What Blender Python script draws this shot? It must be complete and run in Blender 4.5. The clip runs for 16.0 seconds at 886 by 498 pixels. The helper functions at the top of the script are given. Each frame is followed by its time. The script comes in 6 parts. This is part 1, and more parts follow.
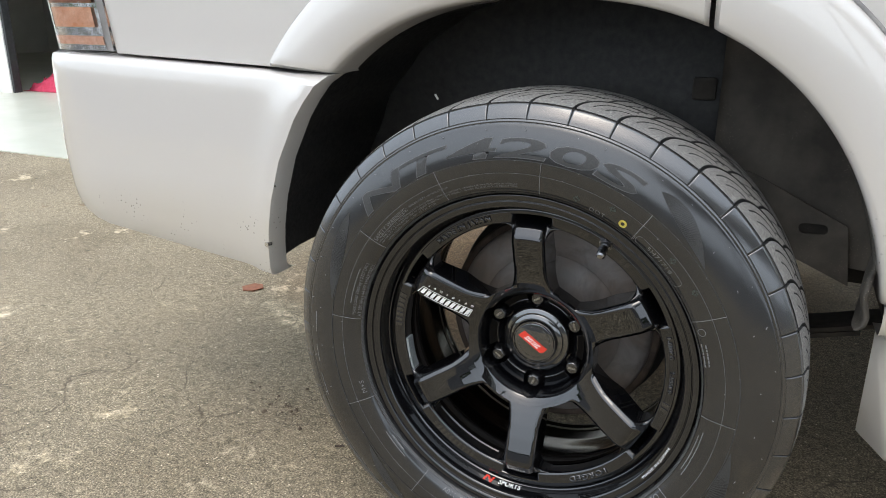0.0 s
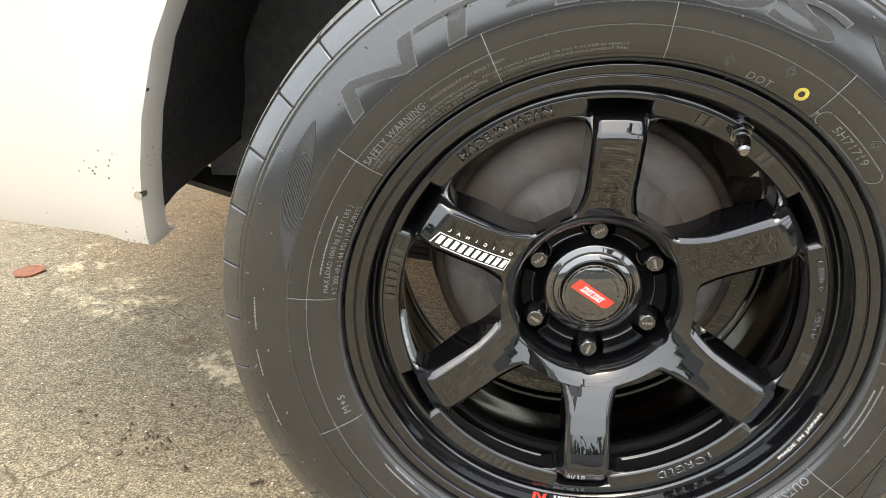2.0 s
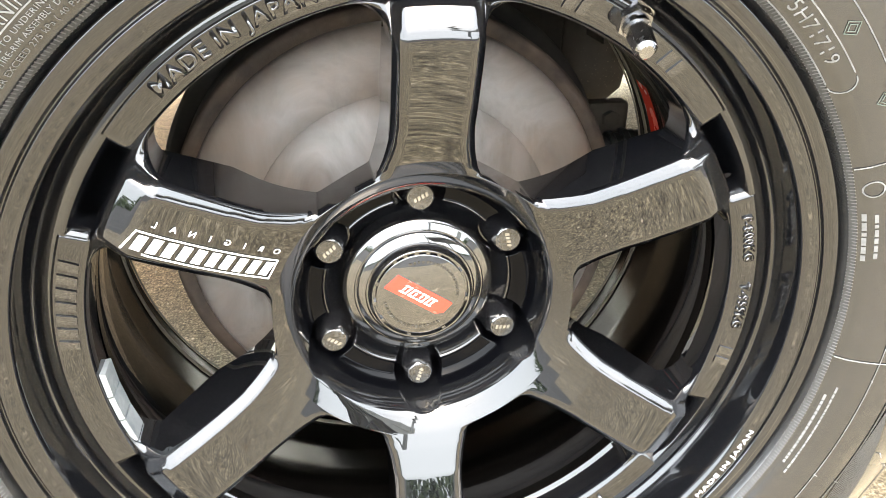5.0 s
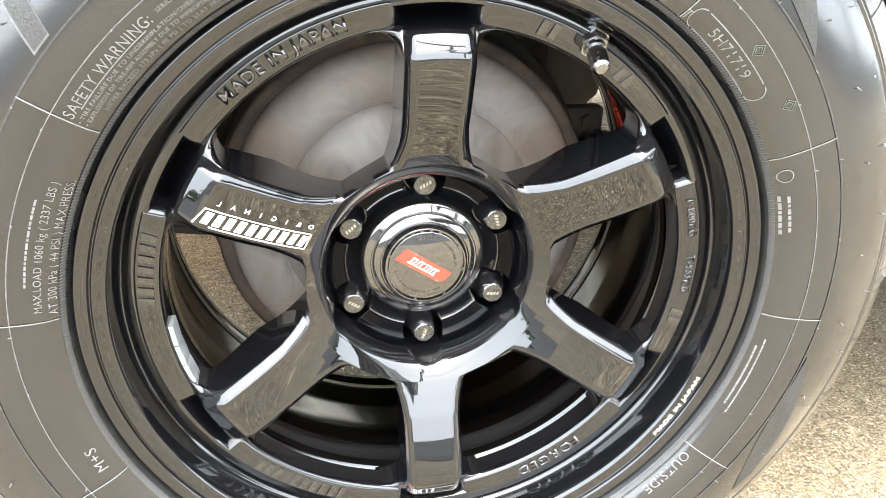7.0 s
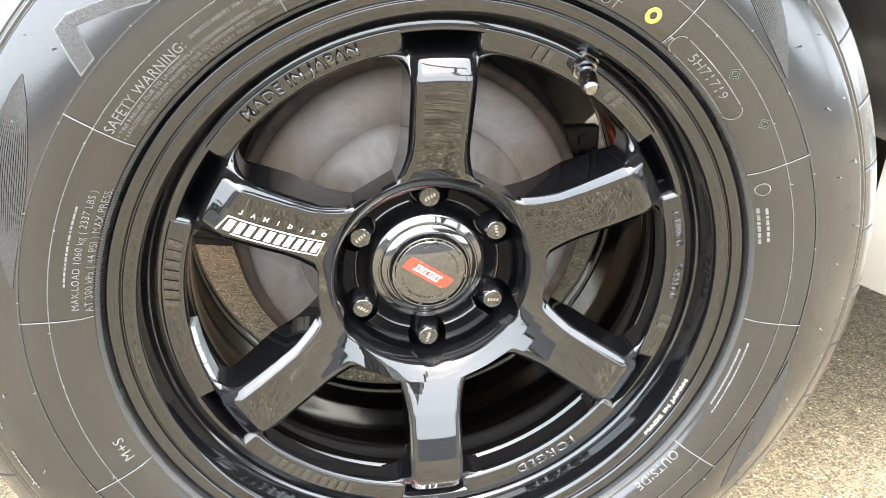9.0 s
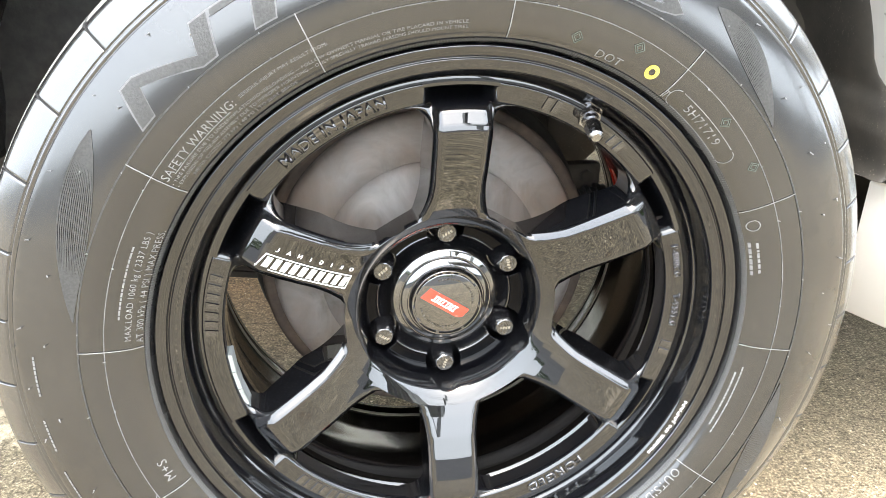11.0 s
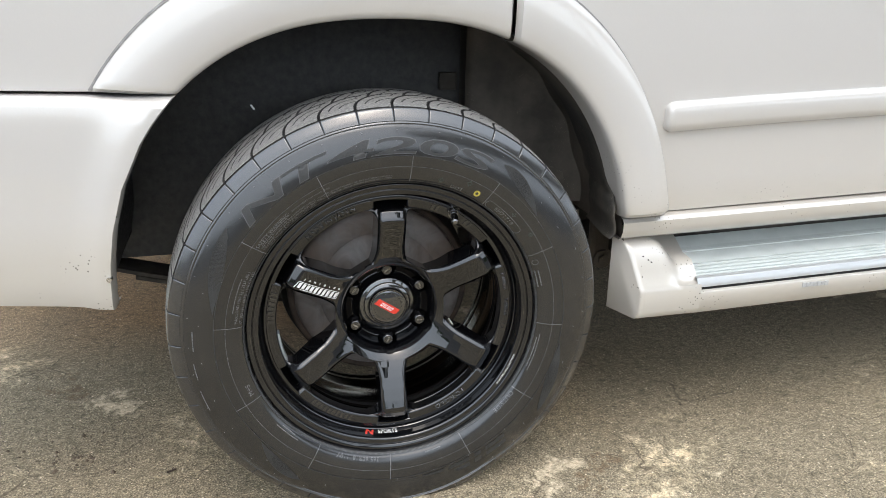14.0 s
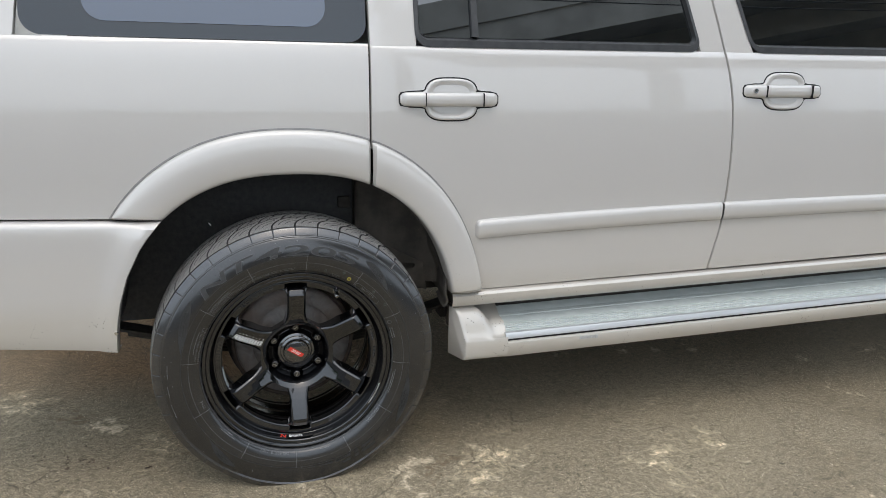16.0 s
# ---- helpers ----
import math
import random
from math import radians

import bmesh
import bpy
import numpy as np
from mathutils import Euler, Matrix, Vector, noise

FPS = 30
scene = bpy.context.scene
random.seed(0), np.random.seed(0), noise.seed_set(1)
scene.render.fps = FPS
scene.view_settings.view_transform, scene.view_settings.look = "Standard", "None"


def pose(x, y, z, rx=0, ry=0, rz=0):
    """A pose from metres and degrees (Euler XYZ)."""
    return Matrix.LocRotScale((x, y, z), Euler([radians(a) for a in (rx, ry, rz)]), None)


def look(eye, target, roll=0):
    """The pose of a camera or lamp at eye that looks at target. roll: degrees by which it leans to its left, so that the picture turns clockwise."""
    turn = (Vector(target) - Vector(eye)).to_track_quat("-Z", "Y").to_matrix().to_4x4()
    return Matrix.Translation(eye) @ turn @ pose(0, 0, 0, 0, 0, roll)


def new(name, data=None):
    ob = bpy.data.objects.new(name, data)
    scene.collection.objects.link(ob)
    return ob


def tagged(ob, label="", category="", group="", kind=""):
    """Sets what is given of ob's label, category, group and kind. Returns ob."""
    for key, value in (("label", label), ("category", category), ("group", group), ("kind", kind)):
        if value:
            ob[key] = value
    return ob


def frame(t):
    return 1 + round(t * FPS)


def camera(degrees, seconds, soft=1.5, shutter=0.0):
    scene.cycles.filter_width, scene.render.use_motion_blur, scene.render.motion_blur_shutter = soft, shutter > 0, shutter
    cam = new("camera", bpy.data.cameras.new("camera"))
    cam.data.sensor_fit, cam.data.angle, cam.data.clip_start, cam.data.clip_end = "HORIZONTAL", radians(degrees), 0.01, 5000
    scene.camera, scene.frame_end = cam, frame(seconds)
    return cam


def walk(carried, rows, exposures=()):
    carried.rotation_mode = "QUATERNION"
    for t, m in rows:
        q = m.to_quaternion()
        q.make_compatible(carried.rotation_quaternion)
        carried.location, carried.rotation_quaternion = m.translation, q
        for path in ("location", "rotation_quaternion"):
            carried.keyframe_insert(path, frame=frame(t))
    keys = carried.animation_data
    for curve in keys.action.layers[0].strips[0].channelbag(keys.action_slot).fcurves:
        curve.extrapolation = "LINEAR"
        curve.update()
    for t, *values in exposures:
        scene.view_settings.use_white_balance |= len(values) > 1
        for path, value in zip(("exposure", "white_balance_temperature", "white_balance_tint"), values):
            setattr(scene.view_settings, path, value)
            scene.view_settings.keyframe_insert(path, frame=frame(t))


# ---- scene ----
cam = camera(61.4, 16.0, 0.8)
PATH = [
    (0, (0.296, -1.028, 0.854), (-0.471, 0.711, 0.23), 0.3),
    (0.5, (0.126, -1.016, 0.853), (-0.479, 0.77, 0.184), 0.4),
    (1, (-0.008, -0.989, 0.797), (-0.446, 0.833, 0.098), 0.6),
    (1.5, (-0.076, -0.869, 0.724), (-0.351, 0.972, -0.007), 0.6),
    (2, (-0.117, -0.725, 0.703), (-0.23, 1.117, -0.067), 0.6),
    (2.5, (-0.123, -0.601, 0.669), (-0.084, 1.227, -0.142), 0.8),
    (3, (-0.086, -0.508, 0.636), (0.059, 1.293, -0.222), 1.0),
    (3.5, (-0.072, -0.458, 0.616), (0.153, 1.321, -0.269), 1.2),
    (4, (-0.067, -0.433, 0.614), (0.221, 1.328, -0.291), 1.4),
    (4.2, (-0.064, -0.427, 0.614), (0.241, 1.33, -0.293), 1.3),
    (6.3, (-0.083, -0.501, 0.638), (0.264, 1.246, -0.271), 1.1),
    (6.5, (-0.084, -0.514, 0.646), (0.263, 1.233, -0.264), 1.1),
    (7, (-0.092, -0.545, 0.647), (0.253, 1.208, -0.251), 1.1),
    (7.5, (-0.102, -0.556, 0.659), (0.239, 1.205, -0.227), 1.1),
    (8, (-0.099, -0.563, 0.654), (0.237, 1.206, -0.217), 1.1),
    (8.5, (-0.103, -0.577, 0.671), (0.232, 1.198, -0.189), 1.1),
    (9, (-0.097, -0.589, 0.657), (0.233, 1.191, -0.192), 1.1),
    (11.3, (-0.133, -0.649, 0.697), (0.222, 1.158, -0.084), 0.9),
    (11.5, (-0.137, -0.676, 0.705), (0.226, 1.131, -0.072), 0.9),
    (12, (-0.127, -0.749, 0.714), (0.259, 1.058, -0.05), 1.0),
    (12.5, (-0.13, -0.82, 0.749), (0.269, 0.992, 0.002), 0.9),
    (13, (-0.161, -0.903, 0.769), (0.252, 0.913, 0.038), 0.9),
    (13.5, (-0.207, -1.062, 0.837), (0.232, 0.758, 0.133), 0.8),
    (14, (-0.214, -1.244, 0.92), (0.252, 0.579, 0.244), 0.7),
    (14.5, (-0.234, -1.452, 1.036), (0.259, 0.376, 0.394), 0.8),
    (15, (-0.256, -1.647, 1.096), (0.261, 0.19, 0.498), 0.9),
    (15.5, (-0.222, -1.822, 1.139), (0.313, 0.026, 0.595), 1.0),
    (16, (-0.166, -1.999, 1.164), (0.383, -0.141, 0.669), 1.2),
]
EXPOSURE = [(0, 0.26, 6650, 10), (0.5, 0.36, 6600, 10), (1, 0.51, 6600, 10), (1.5, 0.69, 6600, 10), (2, 1.14, 7250, 10), (2.5, 2.05, 6670, 10), (3, 2.47, 6670, 10), (3.5, 2.65, 7170, 10), (4.2, 2.7, 7320, 10), (6.5, 2.65, 7120, 10), (7.5, 2.49, 7020, 10), (9, 2.39, 7020, 10), (11.5, 2.39, 6920, 10), (12, 2.17, 6870, 10), (12.5, 1.69, 7000, 10), (13, 1.46, 7000, 10), (13.5, 1.01, 6750, 10), (14, 0.41, 6680, 10), (14.5, 0.04, 6640, 10), (15, -0.09, 6620, 10), (16, -0.24, 6600, 10)]
walk(cam, [(t, look(eye, target, roll)) for t, eye, target, roll in PATH], EXPOSURE)

# ---- light ----
world = bpy.data.worlds.new("sky")
scene.world = world
world.use_nodes = True
wn = world.node_tree.nodes
sky = wn.new("ShaderNodeTexSky")
sky.sky_type = "NISHITA"
sky.sun_disc = False
sky.sun_elevation, sky.sun_rotation = radians(60), radians(182)
sky.air_density, sky.dust_density, sky.ozone_density = 1.0, 8.0, 1.0
veil = wn.new("ShaderNodeMixRGB")          # thin bright cloud over the whole sky
veil.inputs[0].default_value = 0.66
world.node_tree.links.new(sky.outputs[0], veil.inputs[1])
up = wn.new("ShaderNodeSeparateXYZ")       # bright tropical haze, almost as bright low down as overhead
world.node_tree.links.new(wn.new("ShaderNodeTexCoord").outputs["Generated"], up.inputs[0])
height = wn.new("ShaderNodeMapRange")
height.inputs["From Min"].default_value, height.inputs["From Max"].default_value = 0.0, 1.0
height.inputs["To Min"].default_value, height.inputs["To Max"].default_value = 0.82, 1.0
world.node_tree.links.new(up.outputs["Z"], height.inputs["Value"])
cloud = wn.new("ShaderNodeVectorMath")
cloud.operation = "SCALE"
cloud.inputs[0].default_value = (15.2, 17.6, 20.6)
world.node_tree.links.new(height.outputs[0], cloud.inputs["Scale"])
world.node_tree.links.new(cloud.outputs[0], veil.inputs[2])
world.node_tree.links.new(veil.outputs[0], wn["Background"].inputs[0])
wn["Background"].inputs[1].default_value = 0.15
sun = new("sun", bpy.data.lights.new("sun", "SUN"))
sun.data.energy, sun.data.angle, sun.data.color = 0.4, radians(20), (1.0, 0.95, 0.88)
sun.matrix_world = look((-0.2, -4.5, 12.0), (0, 0, 0))

# ---- materials ----


def nodes_of(name):
    m = bpy.data.materials.new(name)
    m.use_nodes = True
    t = m.node_tree
    return m, t, t.nodes["Principled BSDF"]


def put_in(t, node, **values):
    for key, v in values.items():
        sock = node.inputs[key.replace("_", " ")]
        if isinstance(v, bpy.types.NodeSocket):
            t.links.new(v, sock)
        else:
            sock.default_value = v
    return node


def noise_of(t, scale, detail=4.0, rough=0.55, stretch=None, distort=0.0):
    co = t.nodes.new("ShaderNodeTexCoord").outputs["Object"]
    if stretch:
        mp = t.nodes.new("ShaderNodeMapping")
        mp.inputs["Scale"].default_value = stretch
        t.links.new(co, mp.inputs["Vector"])
        co = mp.outputs["Vector"]
    n = t.nodes.new("ShaderNodeTexNoise")
    put_in(t, n, Vector=co, Scale=scale, Detail=detail, Roughness=rough, Distortion=distort)
    return n.outputs["Fac"]


def ramp_of(t, fac, stops):
    r = t.nodes.new("ShaderNodeValToRGB")
    while len(r.color_ramp.elements) < len(stops):
        r.color_ramp.elements.new(0.5)
    for e, (p, c) in zip(r.color_ramp.elements, stops):
        e.position = p
        e.color = (*c, 1) if len(c) == 3 else (c[0], c[0], c[0], 1)
    t.links.new(fac, r.inputs["Fac"])
    return r.outputs["Color"]


def mix_of(t, fac, a, b, blend="MIX"):
    m = t.nodes.new("ShaderNodeMix")
    m.data_type, m.blend_type = "RGBA", blend
    for key, v in (("Factor", fac), ("A", a), ("B", b)):
        sock = [s for s in m.inputs if s.name == key and s.enabled and (key == "Factor" or s.type == "RGBA")][0]
        if isinstance(v, bpy.types.NodeSocket):
            t.links.new(v, sock)
        else:
            sock.default_value = v if key == "Factor" else (*v, 1)
    return [s for s in m.outputs if s.type == "RGBA"][0]


def bump_of(t, bsdf, height, strength, distance):
    b = t.nodes.new("ShaderNodeBump")
    put_in(t, b, Height=height, Strength=strength, Distance=distance)
    t.links.new(b.outputs["Normal"], bsdf.inputs["Normal"])
    return b


def plain(name, low, high, rough, scale=30.0, metal=0.0, coat=0.0, bump=0.0, bscale=400.0, spread=0.1, stretch=None):
    """A surface whose colour wanders from low to high and whose gloss varies a little."""
    m, t, b = nodes_of(name)
    f = noise_of(t, scale, stretch=stretch)
    put_in(t, b, Base_Color=ramp_of(t, f, [(0.3, low), (0.7, high)]), Metallic=metal, Coat_Weight=coat, Coat_Roughness=0.03)
    put_in(t, b, Roughness=ramp_of(t, noise_of(t, scale * 2.3), [(0.3, (max(rough - spread, 0.0),)), (0.7, (rough + spread,))]))
    if bump:
        bump_of(t, b, noise_of(t, bscale, 5.0, stretch=stretch), bump, 0.001)
    return m


def paint_with_specks(name, base):
    """Pearl white paint with road dirt flecks low down on the car and faint dust."""
    m, t, b = nodes_of(name)
    co = t.nodes.new("ShaderNodeTexCoord").outputs["Object"]
    sep = t.nodes.new("ShaderNodeSeparateXYZ")
    t.links.new(co, sep.inputs[0])
    low = t.nodes.new("ShaderNodeMapRange")
    put_in(t, low, Value=sep.outputs["Z"])
    low.inputs["From Min"].default_value, low.inputs["From Max"].default_value = 0.57, 0.50
    span = t.nodes.new("ShaderNodeVectorMath")       # and round the wheel arch, where the tyre throws it
    span.operation = "DISTANCE"
    t.links.new(co, span.inputs[0])
    span.inputs[1].default_value = (0.02, 0.0, 0.36)
    arch = t.nodes.new("ShaderNodeMapRange")
    put_in(t, arch, Value=span.outputs["Value"])
    arch.inputs["From Min"].default_value, arch.inputs["From Max"].default_value = 0.50, 0.44
    most = t.nodes.new("ShaderNodeMath")
    most.operation = "MAXIMUM"
    t.links.new(low.outputs[0], most.inputs[0])
    t.links.new(arch.outputs[0], most.inputs[1])
    v = t.nodes.new("ShaderNodeTexVoronoi")
    put_in(t, v, Vector=co, Scale=120.0, Randomness=1.0)
    dots = ramp_of(t, v.outputs["Distance"], [(0.12, (1.0,)), (0.20, (0.0,))])
    patch = ramp_of(t, noise_of(t, 14.0, 3.0), [(0.52, (0.0,)), (0.64, (1.0,))])
    fac = t.nodes.new("ShaderNodeMath")
    fac.operation = "MULTIPLY"
    put_in(t, fac)
    t.links.new(dots, fac.inputs[0])
    t.links.new(patch, fac.inputs[1])
    fac2 = t.nodes.new("ShaderNodeMath")
    fac2.operation = "MULTIPLY"
    fac2.use_clamp = True
    t.links.new(fac.outputs[0], fac2.inputs[0])
    t.links.new(most.outputs[0], fac2.inputs[1])
    film = mix_of(t, ramp_of(t, noise_of(t, 2.2, 5.0), [(0.4, (0.0,)), (0.75, (0.35,))]), base, tuple(c * 0.93 for c in base))
    dust = mix_of(t, 1.0, low.outputs[0], ramp_of(t, noise_of(t, 5.0, 6.0, 0.6), [(0.30, (0.30,)), (0.70, (0.60,))]), "MULTIPLY")
    film = mix_of(t, dust, film, (0.48, 0.435, 0.360))
    put_in(t, b, Base_Color=mix_of(t, fac2.outputs[0], film, (0.09, 0.08, 0.065)), Roughness=0.30, Metallic=0.14, Coat_Weight=1.0, Coat_Roughness=0.02, Coat_IOR=1.6)
    orange_peel = t.nodes.new("ShaderNodeMath")
    orange_peel.operation = "MULTIPLY_ADD"
    t.links.new(noise_of(t, 5.0, 1.0), orange_peel.inputs[0])
    orange_peel.inputs[1].default_value = 9.0
    t.links.new(noise_of(t, 260.0, 2.0), orange_peel.inputs[2])
    bump_of(t, b, orange_peel.outputs[0], 0.12, 0.0008)
    return m


def warp_of(t, co, scale, amount):
    """Coordinates pushed about by a coarse noise, so that outlines turn ragged."""
    nz = t.nodes.new("ShaderNodeTexNoise")
    put_in(t, nz, Vector=co, Scale=scale, Detail=6.0)
    add = t.nodes.new("ShaderNodeMixRGB")
    add.blend_type = "ADD"
    add.inputs[0].default_value = amount
    t.links.new(co, add.inputs[1])
    t.links.new(nz.outputs["Color"], add.inputs[2])
    return add.outputs[0]


def concrete_of(name):
    """Weathered driveway concrete: a cream skin with crisp ragged edges over gritty olive aggregate, pale scabs, brown soil, pits and hairline cracks."""
    m, t, b = nodes_of(name)
    co = t.nodes.new("ShaderNodeTexCoord").outputs["Object"]
    ragged = warp_of(t, co, 9.0, 0.05)

    def at(vector, scale, detail, rough):
        n = t.nodes.new("ShaderNodeTexNoise")
        put_in(t, n, Vector=vector, Scale=scale, Detail=detail, Roughness=rough)
        return n.outputs["Fac"]

    def math_of(kind, a, c, d=None):
        n = t.nodes.new("ShaderNodeMath")
        n.operation = kind
        for k, v in enumerate((a, c, d)):
            if v is None:
                continue
            if isinstance(v, bpy.types.NodeSocket):
                t.links.new(v, n.inputs[k])
            else:
                n.inputs[k].default_value = v
        return n.outputs[0]

    def near(centre, r0, r1, amount, wobble=0.5):
        """A ragged round patch of the plan: amount inside r0, nothing past r1."""
        d = t.nodes.new("ShaderNodeVectorMath")
        d.operation = "DISTANCE"
        t.links.new(warp_of(t, co, 2.4, wobble), d.inputs[0])
        d.inputs[1].default_value = (centre[0] + wobble / 2, centre[1] + wobble / 2, wobble / 2)
        return ramp_of(t, d.outputs["Value"], [(r0, (amount,)), (r1, (0.0,))])

    def times(col, fac, stops, amount=1.0):
        return mix_of(t, amount, col, ramp_of(t, fac, stops), "MULTIPLY")

    tiny = at(co, 260.0, 4.0, 0.75)
    fine = at(co, 85.0, 6.0, 0.78)
    big = at(co, 1.2, 4.0, 0.6)
    # worn aggregate
    grit = ramp_of(t, tiny, [(0.36, (0.050, 0.044, 0.033)), (0.46, (0.125, 0.116, 0.092)), (0.54, (0.180, 0.169, 0.137)), (0.64, (0.37, 0.35, 0.29))])
    grit = times(grit, fine, [(0.38, (0.62, 0.60, 0.56)), (0.5, (1.0, 1.0, 1.0)), (0.62, (1.35, 1.33, 1.28))])
    # cream skin that is left of the trowelled top
    skin = ramp_of(t, at(ragged, 22.0, 8.0, 0.7), [(0.36, (0.37, 0.333, 0.250)), (0.50, (0.55, 0.505, 0.405)), (0.64, (0.70, 0.66, 0.565))])
    skin = times(skin, tiny, [(0.34, (0.45, 0.42, 0.38)), (0.44, (0.90, 0.89, 0.87)), (0.56, (1.05, 1.05, 1.04)), (0.66, (1.30, 1.29, 1.27))])
    skin = times(skin, fine, [(0.36, (0.72, 0.70, 0.66)), (0.47, (1.0, 1.0, 1.0))])
    cover = math_of("ADD", near((-1.0, -0.05), 0.80, 1.45, 0.050), near((0.95, -0.45), 0.60, 1.10, 0.065))
    # barer grit by the garage, strengthened so it also paints in the house's shade
    cover = math_of("SUBTRACT", cover, near((-2.1, 1.7), 1.0, 1.9, 0.16))
    v = math_of("MULTIPLY_ADD", at(ragged, 2.6, 12.0, 0.74), 0.58, math_of("MULTIPLY", at(ragged, 24.0, 8.0, 0.78), 0.34))
    v = math_of("MULTIPLY_ADD", fine, 0.08, v)
    v = math_of("ADD", v, cover)
    mask = ramp_of(t, v, [(0.440, (0.0,)), (0.478, (0.26,)), (0.508, (0.80,)), (0.555, (1.0,))])
    col = mix_of(t, mask, grit, skin)
    # pale scabs and a thin film of dust
    scab = ramp_of(t, at(ragged, 4.2, 11.0, 0.70), [(0.608, (0.0,)), (0.650, (0.60,))])
    col = mix_of(t, scab, col, ramp_of(t, fine, [(0.38, (0.34, 0.31, 0.25)), (0.52, (0.54, 0.505, 0.43)), (0.64, (0.66, 0.63, 0.56))]))
    col = times(col, big, [(0.32, (0.78, 0.755, 0.71)), (0.5, (1.0, 1.0, 1.0)), (0.68, (1.12, 1.12, 1.11))])
    # dark lichen and old dirt in the hollows
    col = times(col, at(ragged, 38.0, 7.0, 0.80), [(0.36, (0.55, 0.55, 0.51)), (0.45, (0.90, 0.90, 0.88)), (0.52, (1.02, 1.02, 1.02)), (0.66, (1.12, 1.12, 1.11))])
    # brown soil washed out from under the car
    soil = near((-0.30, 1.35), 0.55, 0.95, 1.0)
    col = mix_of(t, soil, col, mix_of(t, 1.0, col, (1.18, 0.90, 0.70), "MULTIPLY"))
    crumbs = ramp_of(t, at(ragged, 3.4, 10.0, 0.74), [(0.625, (0.0,)), (0.655, (0.85,))])
    col = mix_of(t, crumbs, col, ramp_of(t, tiny, [(0.4, (0.055, 0.042, 0.028)), (0.62, (0.17, 0.13, 0.085))]))
    # white and dark grit
    cells = t.nodes.new("ShaderNodeTexVoronoi")
    put_in(t, cells, Vector=co, Scale=120.0)
    bw = t.nodes.new("ShaderNodeRGBToBW")
    t.links.new(cells.outputs["Color"], bw.inputs[0])
    dot = ramp_of(t, cells.outputs["Distance"], [(0.14, (1.0,)), (0.28, (0.0,))])
    col = mix_of(t, mix_of(t, 1.0, dot, ramp_of(t, bw.outputs[0], [(0.83, (0.0,)), (0.85, (0.8,))]), "MULTIPLY"), col, (0.66, 0.63, 0.57))
    col = mix_of(t, mix_of(t, 1.0, dot, ramp_of(t, bw.outputs[0], [(0.17, (0.9,)), (0.19, (0.0,))]), "MULTIPLY"), col, (0.05, 0.042, 0.03))
    # cracks, long ones and a finer net in patches
    for scale, wide, low in ((1.5, 0.0040, 0.50), (4.6, 0.0085, 0.55)):
        e = t.nodes.new("ShaderNodeTexVoronoi")
        e.feature = "DISTANCE_TO_EDGE"
        put_in(t, e, Vector=warp_of(t, co, 5.0, 0.16), Scale=scale)
        crack = ramp_of(t, e.outputs["Distance"], [(0.0, (0.9,)), (wide * 0.5, (0.7,)), (wide, (0.0,))])
        gate = ramp_of(t, at(co, 1.7 + scale * 0.3, 4.0, 0.6), [(low, (0.0,)), (low + 0.05, (0.95,))])
        col = mix_of(t, mix_of(t, 1.0, crack, gate, "MULTIPLY"), col, (0.055, 0.046, 0.034))
    col = mix_of(t, 1.0, col, (1.50, 1.32, 1.11), "MULTIPLY")
    put_in(t, b, Base_Color=col, Roughness=0.86)
    h = math_of("MULTIPLY_ADD", mask, 0.35, math_of("ADD", fine, tiny))
    bump_of(t, b, h, 0.8, 0.0022)
    return m


# dust only scales the base colour; above 1 it lifts the shoulder's painted sheen
def rubber_of(name, dust=1.0, shine=1.70):
    m, t, b = nodes_of(name)
    f = noise_of(t, 9.0, 6.0, 0.6)
    put_in(t, b, Base_Color=ramp_of(t, f, [(0.3, (0.010 * dust, 0.010 * dust, 0.0106 * dust)), (0.75, (0.017 * dust, 0.017 * dust, 0.0170 * dust))]))
    put_in(t, b, Roughness=ramp_of(t, noise_of(t, 18.0, 5.0), [(0.3, (0.22,)), (0.7, (0.32,))]), Specular_IOR_Level=0.10, Coat_Weight=1.0, Coat_Roughness=0.18, Coat_IOR=shine)
    bump_of(t, b, noise_of(t, 900.0, 3.0), 0.10, 0.0006)
    return m


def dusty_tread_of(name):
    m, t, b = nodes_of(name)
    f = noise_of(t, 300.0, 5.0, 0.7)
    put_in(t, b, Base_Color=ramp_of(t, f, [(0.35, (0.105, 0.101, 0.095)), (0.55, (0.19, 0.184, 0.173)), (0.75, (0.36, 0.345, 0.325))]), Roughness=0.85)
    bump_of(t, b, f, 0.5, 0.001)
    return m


def splashed(name, low, high):
    """Black plastic, dusty in swathes and spattered with dried mud."""
    m, t, b = nodes_of(name)
    co = t.nodes.new("ShaderNodeTexCoord").outputs["Object"]
    col = ramp_of(t, noise_of(t, 7.0, 6.0, 0.6), [(0.35, low), (0.65, high)])
    v = t.nodes.new("ShaderNodeTexVoronoi")
    put_in(t, v, Vector=co, Scale=260.0)
    dots = ramp_of(t, v.outputs["Distance"], [(0.10, (0.8,)), (0.22, (0.0,))])
    where = ramp_of(t, noise_of(t, 16.0, 3.0), [(0.50, (0.0,)), (0.60, (1.0,))])
    col = mix_of(t, mix_of(t, 1.0, dots, where, "MULTIPLY"), col, (0.22, 0.19, 0.15))
    put_in(t, b, Base_Color=col, Roughness=0.75)
    bump_of(t, b, noise_of(t, 350.0, 4.0), 0.3, 0.0008)
    return m


